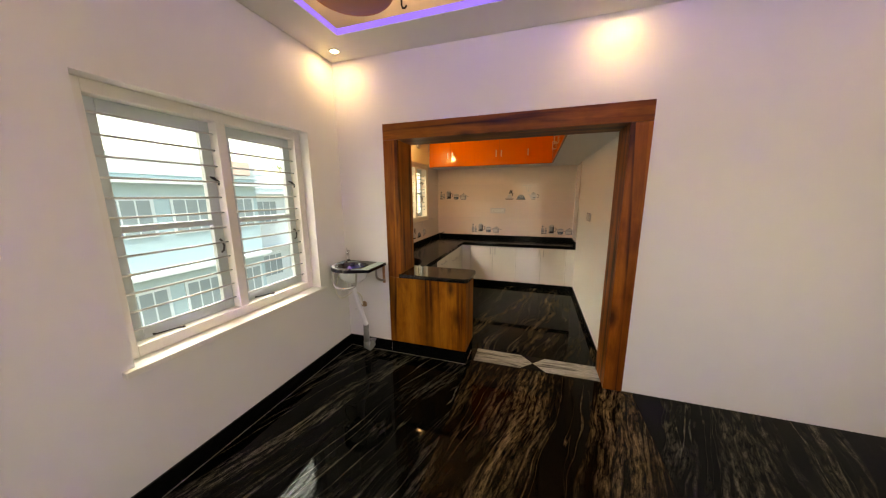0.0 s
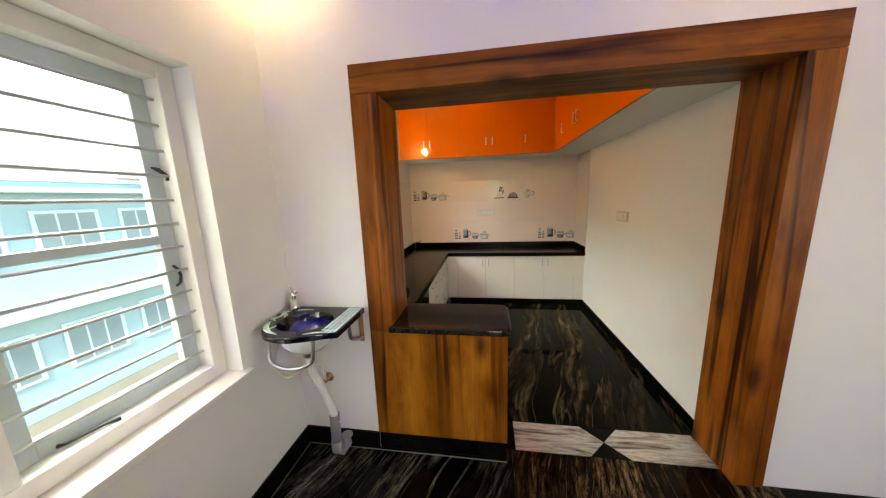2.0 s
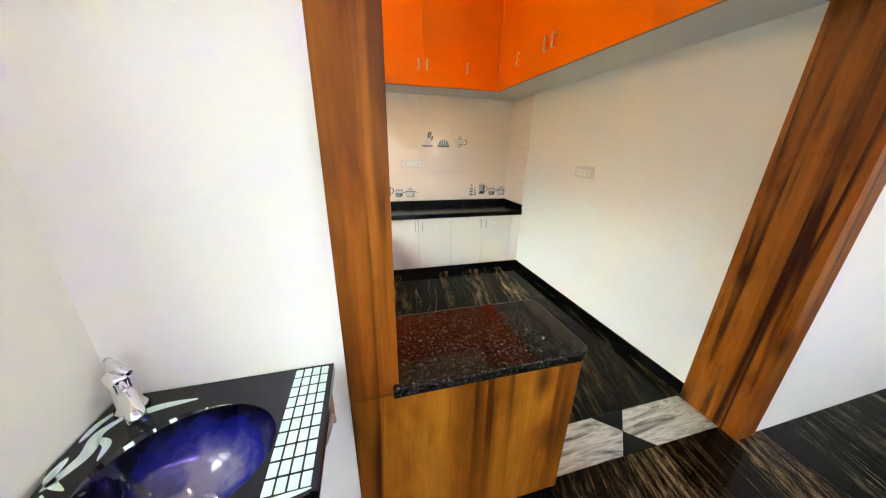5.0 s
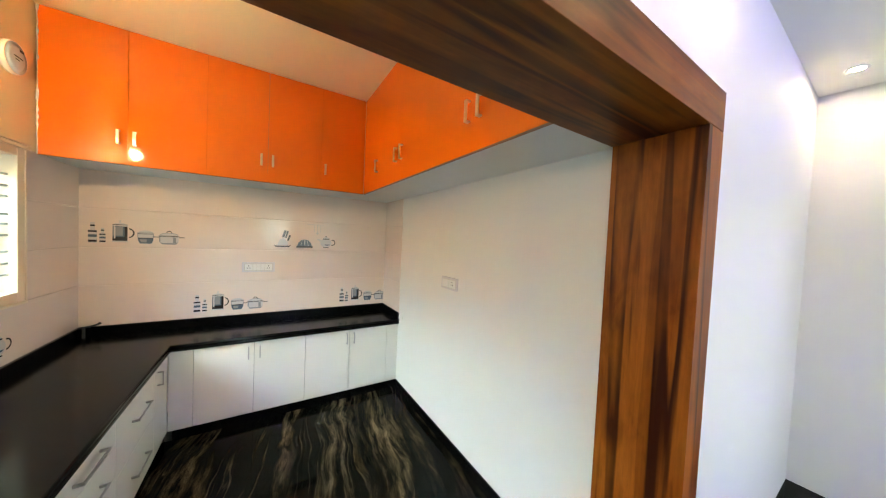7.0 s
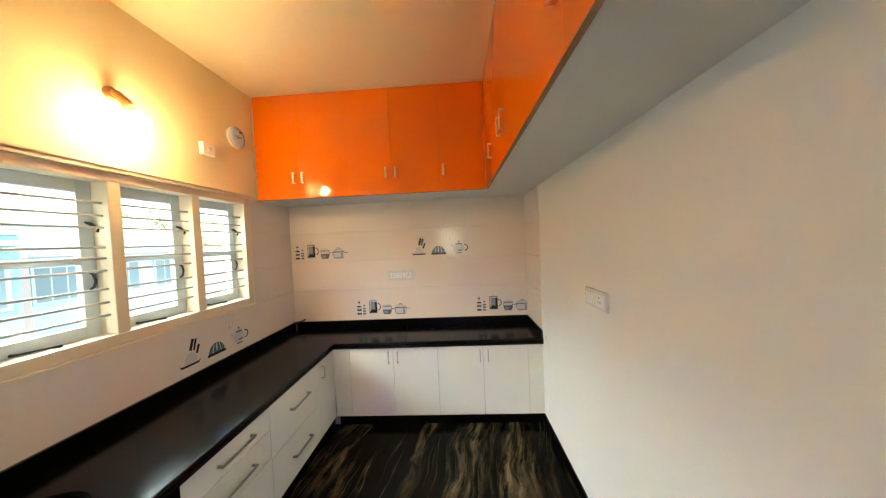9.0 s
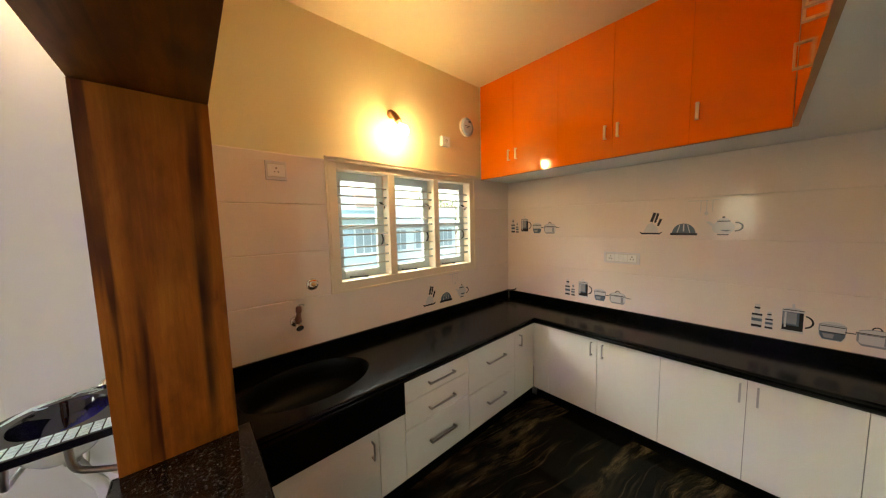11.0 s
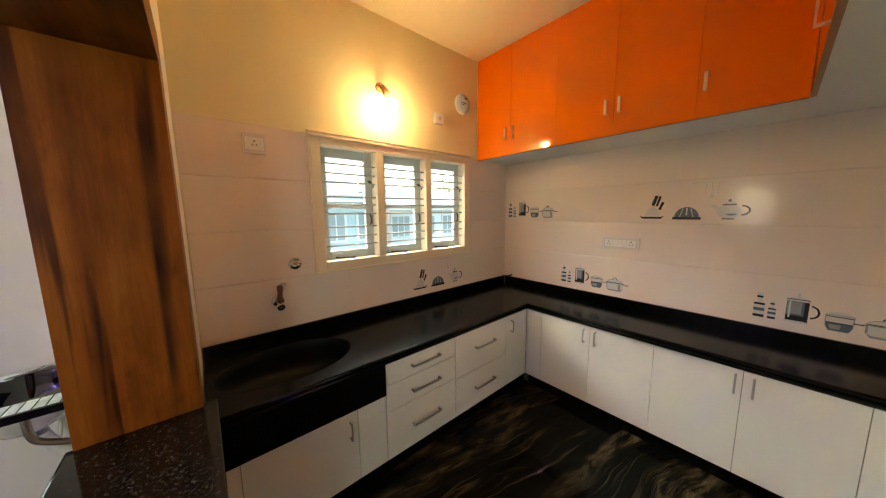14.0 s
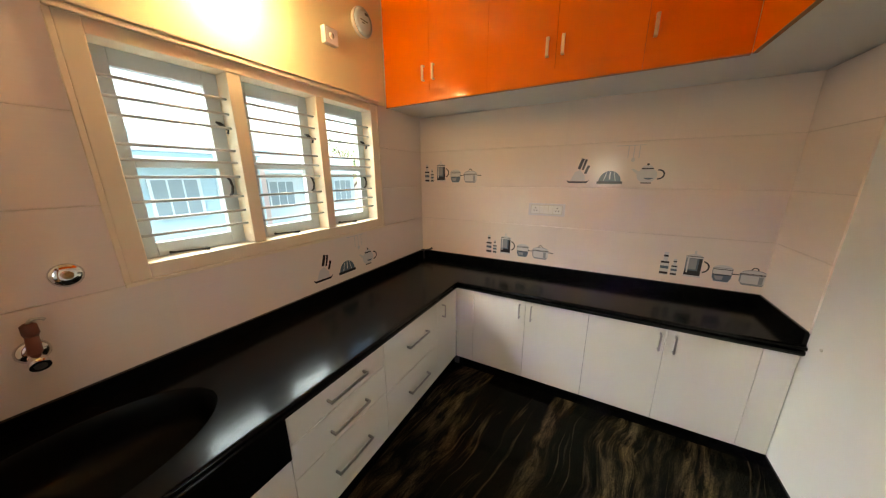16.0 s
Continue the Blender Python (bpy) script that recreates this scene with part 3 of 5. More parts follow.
# ---------------------------------------------------------------- wood-framed opening and half counter
arch = thing("opening_frame", "warm wood-laminate frame round the kitchen opening", "door frame", (0.59, -2.9, 0.81), kind="structure")
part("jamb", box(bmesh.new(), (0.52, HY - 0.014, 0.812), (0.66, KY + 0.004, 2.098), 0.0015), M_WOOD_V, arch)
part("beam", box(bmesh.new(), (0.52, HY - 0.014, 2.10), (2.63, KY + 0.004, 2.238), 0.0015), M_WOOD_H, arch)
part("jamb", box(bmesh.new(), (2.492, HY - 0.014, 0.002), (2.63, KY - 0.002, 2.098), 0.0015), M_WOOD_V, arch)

half = thing("half_counter", "wood-panelled half wall topped with speckled black granite", "counter", (0.92, -2.9, 0))
part("plinth", box(bmesh.new(), (0.522, HY - 0.006, 0.0), (1.308, KY - 0.002, 0.126), 0.002), M_SKIRT, half, "black granite plinth")
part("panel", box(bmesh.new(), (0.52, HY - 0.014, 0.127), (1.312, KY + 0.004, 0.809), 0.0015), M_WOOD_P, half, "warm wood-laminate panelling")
R, C = 0.055, []
for cx, cy, a0 in ((1.335 - R, -2.700 - R, 90), (1.335 - R, -3.085 + R, 0)):
    for i in range(9):
        a = radians(a0 - i * 90 / 8)
        C.append((cx + R * math.cos(a), cy + R * math.sin(a)))
outline = [(0.643, -3.085), (0.643, -3.0655), (0.6605, -3.0655), (0.6605, -2.7445), (0.625, -2.7445), (0.625, -2.700)] + C
bm = prism(bmesh.new(), outline, 0.8105, 0.850)
es = [e for e in bm.edges if len(e.link_faces) == 2 and e.calc_face_angle(0) > 1.0 and abs(e.verts[0].co.z - e.verts[1].co.z) < 1e-5 and not all(v.co.x < 0.67 and -3.07 < v.co.y < -2.74 for v in e.verts)]
bmesh.ops.bevel(bm, geom=es, offset=0.010, segments=3, affect="EDGES", profile=0.5)
part("top_slab", bm, M_SPECK, half, "polished black granite with pale speckles")

# ---------------------------------------------------------------- windows


def window(name, label, x, y0, y1, z0, z1, lights, bars, depth, timber):
    """A barred casement in a wall that faces +x, its frame's inner face at x."""
    w = thing(name, label, "window", (x, (y0 + y1) / 2, z0), kind="structure")
    rim, post = 0.062, 0.060
    bm = boxes(((x - 0.10, y0, z0), (x + 0.012, y0 + rim, z1)), ((x - 0.10, y1 - rim, z0), (x + 0.012, y1, z1)),
               ((x - 0.10, y0 + rim, z0), (x + 0.012, y1 - rim, z0 + rim)), ((x - 0.10, y0 + rim, z1 - rim), (x + 0.012, y1 - rim, z1)), bevel=0.004)
    part("window_frame", bm, timber, w, "painted wooden frame")
    step = (y1 - y0 - 2 * rim + post) / lights
    edges = []
    for i in range(lights):
        a = y0 + rim + i * step
        edges.append((a, a + step - post))
    for (_, a), (b, _) in zip(edges, edges[1:]):
        part("mullion", box(bmesh.new(), (x - 0.10, a, z0 + rim), (x + 0.010, b, z1 - rim), 0.004), timber, w)
    for a, b in edges:
        za, zb, s0, s1 = z0 + rim, z1 - rim, x - depth, x - depth + 0.035
        st = 0.062
        mid = za + 0.49 * (zb - za)
        bm = boxes(((s0, a, za), (s1, a + st, zb)), ((s0, b - st, za), (s1, b, zb)), ((s0, a + st, za), (s1, b - st, za + st)),
                   ((s0, a + st, zb - st), (s1, b - st, zb)), ((s0, a + st, mid - 0.018), (s1, b - st, mid + 0.018)), bevel=0.003)
        sash = part("sash", bm, M_SASH, w, "grey-white casement sash, darkened to offset strong daylight")
        for u, v in ((za + st, mid - 0.018), (mid + 0.018, zb - st)):
            p = part("pane", boxes(((s0 + 0.014, a + st, u), (s0 + 0.018, b - st, v))), M_GLASS, sash)
            p.visible_shadow = False
        hz = za + 0.36 * (zb - za)
        part("sash_handle", tube(bmesh.new(), [(s1, b - 0.032, hz - 0.045), (s1 + 0.018, b - 0.030, hz - 0.030), (s1 + 0.022, b - 0.026, hz), (s1 + 0.018, b - 0.030, hz + 0.030), (s1, b - 0.032, hz + 0.045)], 0.006, 8), M_IRON, sash, "black curved pull handle")
        hz = za + 0.71 * (zb - za)
        part("sash_latch", tube(bmesh.new(), [(s1, b - 0.035, hz + 0.020), (s1 + 0.020, b - 0.030, hz + 0.012), (s1 + 0.026, b + 0.0, hz - 0.012), (s1 + 0.020, b + 0.0, hz - 0.030)], [0.005, 0.009, 0.006, 0.008], 8), M_IRON, sash, "black latch")
        part("window_stay", tube(bmesh.new(), [(s1, a + 0.10, za + 0.012), (s1 + 0.015, a + 0.11, za + 0.012), (s1 + 0.030, a + 0.20, za + 0.008), (s1 + 0.045, a + 0.23, za + 0.006)], [0.007, 0.004, 0.004, 0.007], 8), M_IRON, sash, "black casement stay")
        for f in bars:
            z = za + f * (zb - za)
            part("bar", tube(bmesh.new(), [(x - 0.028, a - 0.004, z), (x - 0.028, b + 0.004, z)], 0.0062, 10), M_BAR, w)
    return w


BARS = [0.130, 0.213, 0.300, 0.420, 0.502, 0.572, 0.700, 0.777, 0.860]
win = window("window_1", "three-light cream window with horizontal grille bars over the worktop", 0.0, -2.095, -0.612, 1.187, 2.112, 3, BARS, 0.115, M_FRAME)
bm = boxes(((0.0125, -2.112, 2.098), (0.030, -0.596, 2.112)), ((0.0125, -2.106, 2.112), (0.022, -0.602, 2.121)), ((0.0, -2.112, 2.121), (0.034, -0.596, 2.131)), bevel=0.003)
part("cornice", bm, M_FRAME, win, "moulded head of the frame")
bm = boxes(((0.0005, -2.112, 1.187), (0.014, -2.0955, 2.097)), ((0.0005, -0.6115, 1.187), (0.014, -0.596, 2.097)), ((0.0005, -2.112, 1.170), (0.016, -0.596, 1.1865)), bevel=0.003)
part("architrave", bm, M_FRAME, win)
bars_h = [0.06 + 0.88 * i / 11 for i in range(12)]
win2 = window("window_2", "tall pale hall window with horizontal grille bars", HX - 0.10, -4.75, -3.44, 0.77, 2.13, 2, bars_h, 0.09, M_FRAME_HALL)
part("window_sill", box(bmesh.new(), (-0.09, -4.80, 0.735), (HX + 0.035, -3.40, 0.769), 0.004), M_FRAME_HALL, win2, "painted stone sill")

# ---------------------------------------------------------------- handles


def handle(parent, centre, length, axis, out, size=0.009, mat=None, off=0.027):
    """A square-section D handle; axis is the way it runs, out the way it stands off."""
    c, a, o = Vector(centre), Vector(axis), Vector(out)
    s = a.cross(o)
    bm = bmesh.new()

    def block(p, q, wide):
        lo = [min(u, v) for u, v in zip(p, q)]
        hi = [max(u, v) for u, v in zip(p, q)]
        half_w = [abs(k) * wide / 2 for k in s]
        box(bm, [l - h for l, h in zip(lo, half_w)], [l + h for l, h in zip(hi, half_w)], 0.0018)

    e = a * (length / 2)
    block(c - e + o * off, c + e + o * (off + 0.008), size)
    for sg in (-1, 1):
        block(c + e * sg, c + e * sg - a * sg * 0.009 + o * (off + 0.0005), size)
    return part("handle", bm, mat or M_STEEL, parent, "brushed steel handle")


# ---------------------------------------------------------------- loft cupboards
solid("loft_slab", boxes(((0.0, FY + 0.018, LOFT + 0.004), (KW, 0.008, LOFT + 0.03)), ((FX + 0.018, KY, LOFT + 0.004), (KW, FY + 0.018, LOFT + 0.03))), M_PLASTER, "grey-white concrete loft shelf under the cupboards", "loft shelf", "structure")
RAIL, HZ = 2.178, 2.289


def loft_unit(run, a, b, seams, pulls):
    """Doors between the seams along one run; pulls: where the handles are."""
    at = ((a + b) / 2, FY, LOFT) if run == "n" else (FX, (a + b) / 2, LOFT)
    u = thing("loft_cupboard", "glossy orange loft cupboard reaching the ceiling", "cupboard", at, "orange loft cupboards")

    def slab_box(p, q, z0, z1, d0, d1, bevel=0.0):
        if run == "n":
            return box(bmesh.new(), (p, FY - d1, z0), (q, FY - d0, z1), bevel)
        return box(bmesh.new(), (FX - d1, p, z0), (FX - d0, q, z1), bevel)

    lo, hi = min(a, b), max(a, b)
    part("carcass", slab_box(lo + 0.001, hi - 0.001, LOFT + 0.031, CEIL - 0.002, -0.40, -0.019), M_CARCASS, u)
    part("edge_band", slab_box(lo + 0.0005, hi - 0.0005, LOFT, LOFT + 0.003, -0.018, 0.0), M_EDGE, u, "brown edge banding")
    gap, foot = (0.0010, RAIL + 0.0001) if run == "n" else (0.0004, LOFT + 0.0035)
    if run == "n":
        bm = slab_box(lo + 0.0003, hi - 0.0003, LOFT + 0.003, RAIL - 0.0001, -0.018, 0.0)
        es = [e for e in bm.edges if all(v.co.z < LOFT + 0.004 and v.co.y < FY + 0.001 for v in e.verts)]
        bmesh.ops.bevel(bm, geom=es, offset=0.007, segments=4, affect="EDGES", profile=0.5)
        part("bottom_rail", bm, M_ORANGE, u, "orange rail with a rolled lower edge")
    marks = sorted([lo, *seams, hi])
    for p, q in zip(marks, marks[1:]):
        d = part("door", slab_box(p + (gap if p > lo else 0.0004), q - (gap if q < hi else 0.0004), foot, CEIL - 0.003, -0.018, 0.0, 0.0005), M_ORANGE, u, "glossy orange laminate door")
        for h in pulls:
            if p < h < q:
                if run == "n":
                    handle(d, (h, FY, HZ), 0.099, (0, 0, 1), (0, -1, 0), 0.017, M_CHROMEH, 0.018)
                else:
                    handle(d, (FX, h - 0.015, HZ + 0.016), 0.108, (0, 0, 1), (-1, 0, 0), 0.020, M_CHROMEH, 0.020)


loft_unit("n", 0.0, 0.84, [0.405], [0.360, 0.442])
loft_unit("n", 0.84, 1.682, [1.253], [1.206, 1.290])
loft_unit("n", 1.682, FX - 0.001, [], [1.717])
loft_unit("e", FY - 0.001, -0.92, [], [-0.885])
loft_unit("e", -0.92, -1.84, [-1.38], [-1.33, -1.43])
loft_unit("e", -1.84, KY + 0.002, [-2.295], [-2.25, -2.34])

# ---------------------------------------------------------------- base cabinets
BX, BY, TOE = 0.632, -0.492, 0.082


def door_n(u, x0, x1, z0, z1, name="door"):
    return part(name, box(bmesh.new(), (x0 + 0.0013, BY, z0), (x1 - 0.0013, BY + 0.018, z1), 0.0012), M_WHITE, u)


def door_w(u, y0, y1, z0, z1, name="door"):
    return part(name, box(bmesh.new(), (BX - 0.018, y0 + 0.0013, z0), (BX, y1 - 0.0013, z1), 0.0012), M_WHITE, u)


def base_n(x0, x1, doors, fills, pulls):
    u = thing("base_cabinet", "white gloss base cabinet with twin doors under black granite", "cabinet", ((x0 + x1) / 2, BY + 0.2, 0), "white base cabinets")
    part("body", boxes(((x0 + 0.001, BY + 0.019, TOE), (x1 - 0.001, -0.002, SLAB - 0.002))), M_CARCASS, u)
    part("kick_plate", box(bmesh.new(), (x0, BY + 0.012, 0.0), (x1, BY + 0.026, TOE - 0.001), 0.001), M_SKIRT, u, "black granite kick plate")
    for a, b in doors:
        d = door_n(u, a, b, TOE + 0.004, SLAB - 0.004)
        for h in pulls:
            if a < h < b:
                handle(d, (h, BY, 0.628), 0.108, (0, 0, 1), (0, -1, 0), 0.010)
    for a, b in fills:
        door_n(u, a, b, TOE + 0.004, SLAB - 0.004, "filler_panel")


base_n(0.66, 1.592, [(0.783, 1.187), (1.187, 1.592)], [(0.634, 0.783)], [1.148, 1.231])
base_n(1.592, 2.529, [(1.592, 2.0), (2.0, 2.398)], [(2.398, 2.528)], [1.972, 2.043])


def base_w(label, y0, y1, top=SLAB):
    u = thing("base_cabinet", label, "cabinet", (0.3, (y0 + y1) / 2, 0), "white base cabinets")
    part("body", boxes(((0.002, y0 + 0.001, TOE), (BX - 0.019, y1 - 0.001, top - 0.002))), M_CARCASS, u)
    part("kick_plate", box(bmesh.new(), (BX - 0.026, y0, 0.0), (BX - 0.012, y1, TOE - 0.001), 0.001), M_SKIRT, u, "black granite kick plate")
    return u


c1 = base_w("white corner base cabinet with one narrow door", -0.80, -0.494)
d = door_w(c1, -0.80, -0.494, TOE + 0.004, SLAB - 0.004)
handle(d, (BX, -0.735, 0.615), 0.10, (0, 0, 1), (1, 0, 0), 0.008)
c2 = base_w("white base cabinet with two deep drawers", -1.385, -0.80)
for z0, z1, h in ((TOE + 0.004, 0.378, 0.237), (0.381, SLAB - 0.004, 0.565)):
    d = door_w(c2, -1.385, -0.80, z0, z1, "drawer")
    handle(d, (BX, -1.068, h), 0.225, (0, 1, 0), (1, 0, 0), 0.013)
c3 = base_w("white base cabinet with three drawers", -1.945, -1.385)
for z0, z1, h in ((TOE + 0.004, 0.396, 0.243), (0.399, 0.569, 0.474), (0.572, SLAB - 0.004, 0.641)):
    d = door_w(c3, -1.945, -1.385, z0, z1, "drawer")
    handle(d, (BX, -1.652, h), 0.225, (0, 1, 0), (1, 0, 0), 0.013)
c4 = base_w("white sink cabinet below a black granite apron", -2.745, -1.945, 0.518)
d = door_w(c4, -2.655, -2.122, TOE + 0.004, 0.514)
handle(d, (BX, -2.168, 0.414), 0.10, (0, 0, 1), (1, 0, 0), 0.009)
door_w(c4, -2.122, -1.946, TOE + 0.004, 0.514, "filler_panel")
door_w(c4, -2.743, -2.655, TOE + 0.004, 0.514, "filler_panel")

# ---------------------------------------------------------------- worktop, splashback, sink
SX, SY, SA, SB = 0.325, -2.375, 0.235, 0.345
ring = [(SX + SA * math.cos(2 * math.pi * i / 48), SY + SB * math.sin(2 * math.pi * i / 48)) for i in range(48)]
FXW, FYW = 0.648, -0.508
top = thing("worktop", "L-shaped polished black granite worktop with layered nosing", "worktop", (0.6, -0.5, SLAB))
bm = prism(bmesh.new(), [(0.001, -0.001), (0.001, KY + 0.006), (FXW, KY + 0.006), (FXW, FYW), (KW - 0.001, FYW), (KW - 0.001, -0.001)], TOP - 0.022, TOP, holes=[ring])
part("slab", bm, M_BLACK, top)
for k, (z, o) in enumerate(((TOP - 0.012, 0.010), (TOP - 0.039, 0.004))):
    bm = bmesh.new()
    tube(bm, [(FXW + o - 0.008, KY + 0.006, z), (FXW + o - 0.008, FYW - o + 0.008, z)], 0.0118 + 0.002 * k, 16)
    tube(bm, [(FXW + o - 0.008, FYW - o + 0.008, z), (KW - 0.001, FYW - o + 0.008, z)], 0.0118 + 0.002 * k, 16)
    part("nosing", bm, M_BLACK, top, "rounded granite nosing")
part("underlay", boxes(((BX - 0.03, KY + 0.006, SLAB), (FXW - 0.002, FYW, TOP - 0.0225)), ((BX - 0.03, FYW, SLAB), (KW - 0.001, BY + 0.03, TOP - 0.0225))), M_BLACK, top)
spl = thing("splashback", "low black granite splashback along the tiled walls", "splashback", (0.01, -0.01, TOP))
part("strip", box(bmesh.new(), (0.0205, -0.020, TOP + 0.001), (KW - 0.0205, 0.0, SPL), 0.0015), M_BLACK, spl)
part("strip", box(bmesh.new(), (0.0, KY + 0.006, TOP + 0.001), (0.020, 0.0, SPL), 0.0015), M_BLACK, spl)
part("strip", box(bmesh.new(), (KW - 0.020, FYW + 0.004, TOP + 0.001), (KW - 0.0005, 0.0, SPL), 0.0015), M_BLACK, spl)

snk = thing("kitchen_sink", "oval black granite sink with a black apron front", "sink", (SX, SY, 0.56))
prof = [(1.0, TOP - 0.001), (0.985, TOP - 0.006), (0.975, TOP - 0.06), (0.95, TOP - 0.13), (0.86, TOP - 0.165), (0.5, TOP - 0.176), (0.09, TOP - 0.180)]
bm = bmesh.new()
rings = [[bm.verts.new((SX + SA * f * math.cos(2 * math.pi * i / 48), SY + SB * f * math.sin(2 * math.pi * i / 48), z)) for i in range(48)] for f, z in prof]
for r0, r1 in zip(rings, rings[1:]):
    for i in range(48):
        bm.faces.new((r0[i], r0[(i + 1) % 48], r1[(i + 1) % 48], r1[i])).smooth = True
bm.faces.new(rings[-1])
part("bowl", bm, M_SINK, snk)
part("apron", box(bmesh.new(), (BX - 0.02, -2.742, 0.521), (BX + 0.012, -1.947, SLAB - 0.001), 0.002), M_BLACK, snk)
part("waste", lathe(bmesh.new(), [(0.030, 0.0), (0.034, 0.003), (0.020, 0.004), (0.001, 0.001)], (SX, SY, TOP - 0.180), sides=24), M_STEEL, snk, "steel waste fitting")

# ---------------------------------------------------------------- wall fittings


def socket_plate(name, label, centre, w, h, face, modules, group=""):
    """A modular plate; face is the wall's outward axis, modules are along the width."""
    cx, cy, cz = centre
    u = thing(name, label, "switch", centre, group)

    def block(s0, s1, z0, z1, d0, d1, bevel=0.0):
        if face == "x":
            return box(bmesh.new(), (cx + d0, cy + s0, cz + z0), (cx + d1, cy + s1, cz + z1), bevel)
        if face == "-x":
            return box(bmesh.new(), (cx - d1, cy + s0, cz + z0), (cx - d0, cy + s1, cz + z1), bevel)
        return box(bmesh.new(), (cx + s0, cy - d1, cz + z0), (cx + s1, cy - d0, cz + z1), bevel)

    part("plate", block(-w / 2, w / 2, -h / 2, h / 2, 0.0, 0.014, 0.0025), M_PLATE, u)
    part("module_frame", block(-w * 0.435, w * 0.435, -h * 0.36, h * 0.36, 0.0140, 0.0146), M_PLASTIC2, u)
    inner = w * 0.84
    weights = [2.0 if k == "socket" else 1.0 for k in modules]
    s = -inner / 2
    for k, wt in zip(modules, weights):
        e = s + inner * wt / sum(weights)
        m = part("socket" if k == "socket" else "rocker", block(s + 0.0012, e - 0.0012, -h * 0.32, h * 0.32, 0.0147, 0.0165 if k == "socket" else 0.0185, 0.0008), M_PLASTIC, u)
        if k == "socket":
            mid = (s + e) / 2
            for ds, dz, r in ((0, 0.014, 0.0042), (-0.010, -0.008, 0.0036), (0.010, -0.008, 0.0036)):
                part("pin_hole", block(mid + ds - r, mid + ds + r, dz - r, dz + r, 0.0166, 0.0170), M_SOCKET, m)
        s = e
    return u


socket_plate("switchboard", "white modular switchboard with two sockets on the tiles", (1.197, 0.0, 1.313), 0.278, 0.098, "-y", ["socket", "rocker", "rocker", "rocker", "socket"])
socket_plate("switchboard", "white modular socket and switch on the plain wall", (KW, -1.505, 1.322), 0.226, 0.098, "-x", ["socket", "rocker", "rocker"])
socket_plate("switchboard", "ivory single socket on the tiles", (0.0, -2.405, 2.0), 0.115, 0.115, "x", ["socket"])
bx = thing("wall_box", "ivory square connection box on the wall", "junction box", (0.0, -0.996, 2.409))
part("box", box(bmesh.new(), (-0.008, -1.046, 2.364), (0.030, -0.946, 2.454), 0.004), M_PLASTIC, bx)
part("rocker", lathe(bmesh.new(), [(0.018, 0.030), (0.017, 0.0325), (0.001, 0.0325)], (0, -0.996, 2.409), "x", 20), M_PLASTIC2, bx)

vent = thing("wall_disc", "round white cover disc with faint grey print on the wall", "cover disc", (0.0, -0.698, 2.598))
part("rim", lathe(bmesh.new(), [(0.088, -0.008), (0.092, 0.004), (0.091, 0.018), (0.087, 0.022), (0.086, 0.019)], (0, -0.698, 2.598), "x", 40), M_PLASTIC, vent)
part("face", lathe(bmesh.new(), [(0.0875, 0.0195), (0.055, 0.026), (0.001, 0.028)], (0, -0.698, 2.598), "x", 40), M_FACE, vent, "glossy white face tinted blue for reflected daylight")
bm = boxes(((0.0286, -0.735, 2.600), (0.0290, -0.665, 2.607)), ((0.0282, -0.722, 2.586), (0.0286, -0.690, 2.592)), ((0.0278, -0.690, 2.640), (0.0282, -0.655, 2.655)))
part("print", bm, M_PRINT_B, vent, "illegible grey marks")

lamp = thing("wall_lamp", "bare warm bulb in an angled holder on the wall, lit", "lamp", (0.0, -1.56, 2.53))
part("base", lathe(bmesh.new(), [(0.034, -0.008), (0.034, 0.008), (0.026, 0.014), (0.001, 0.015)], (0.0, -1.562, 2.528), "x", 24), M_EDGE, lamp, "brown round base")
part("holder", tube(bmesh.new(), [(0.010, -1.562, 2.532), (0.034, -1.560, 2.524), (0.078, -1.558, 2.475), (0.098, -1.556, 2.445)], [0.015, 0.020, 0.026, 0.024], 18), M_EDGE, lamp, "brown bulb holder")
part("neck", tube(bmesh.new(), [(0.097, -1.556, 2.447), (0.120, -1.553, 2.408)], [0.018, 0.016], 16), M_PLASTIC, lamp, "white bulb neck")
bm = bmesh.new()
bmesh.ops.create_uvsphere(bm, u_segments=20, v_segments=12, radius=0.038, matrix=pose(0.148, -1.549, 2.366) @ Matrix.Diagonal((1, 1, 1.15, 1)))
part("bulb", bm, M_BULB, lamp, "glowing warm bulb", True)

vlv = thing("stop_valve", "chrome concealed stop valve flange on the tiles", "valve", (0.0, -2.236, 1.263))
part("flange", lathe(bmesh.new(), [(0.041, 0.0), (0.041, 0.006), (0.030, 0.013), (0.016, 0.016)], (0, -2.236, 1.263), "x", 28), M_CHROME, vlv)
part("spindle", tube(bmesh.new(), [(0.0, -2.236, 1.263), (0.035, -2.236, 1.266), (0.045, -2.234, 1.272)], [0.014, 0.013, 0.010], 14), M_BRASS, vlv, "brass spindle")
tp = thing("tap_connection", "capped brass tap stub with a chrome flange on the tiles", "tap", (0.0, -2.348, 1.04))
part("flange", lathe(bmesh.new(), [(0.038, 0.0), (0.038, 0.006), (0.026, 0.016), (0.014, 0.018)], (0, -2.352, 1.035), "x", 28), M_CHROME, tp)
part("stub", tube(bmesh.new(), [(0.0, -2.352, 1.035), (0.045, -2.352, 1.035), (0.055, -2.350, 1.050), (0.055, -2.346, 1.105)], [0.014, 0.014, 0.016, 0.014], 14), M_RUST, tp, "rusty pipe stub")
part("cap", tube(bmesh.new(), [(0.055, -2.346, 1.103), (0.055, -2.345, 1.112), (0.055, -2.345, 1.140), (0.055, -2.345, 1.146)], [0.015, 0.018, 0.017, 0.010], 14), M_RUST, tp)
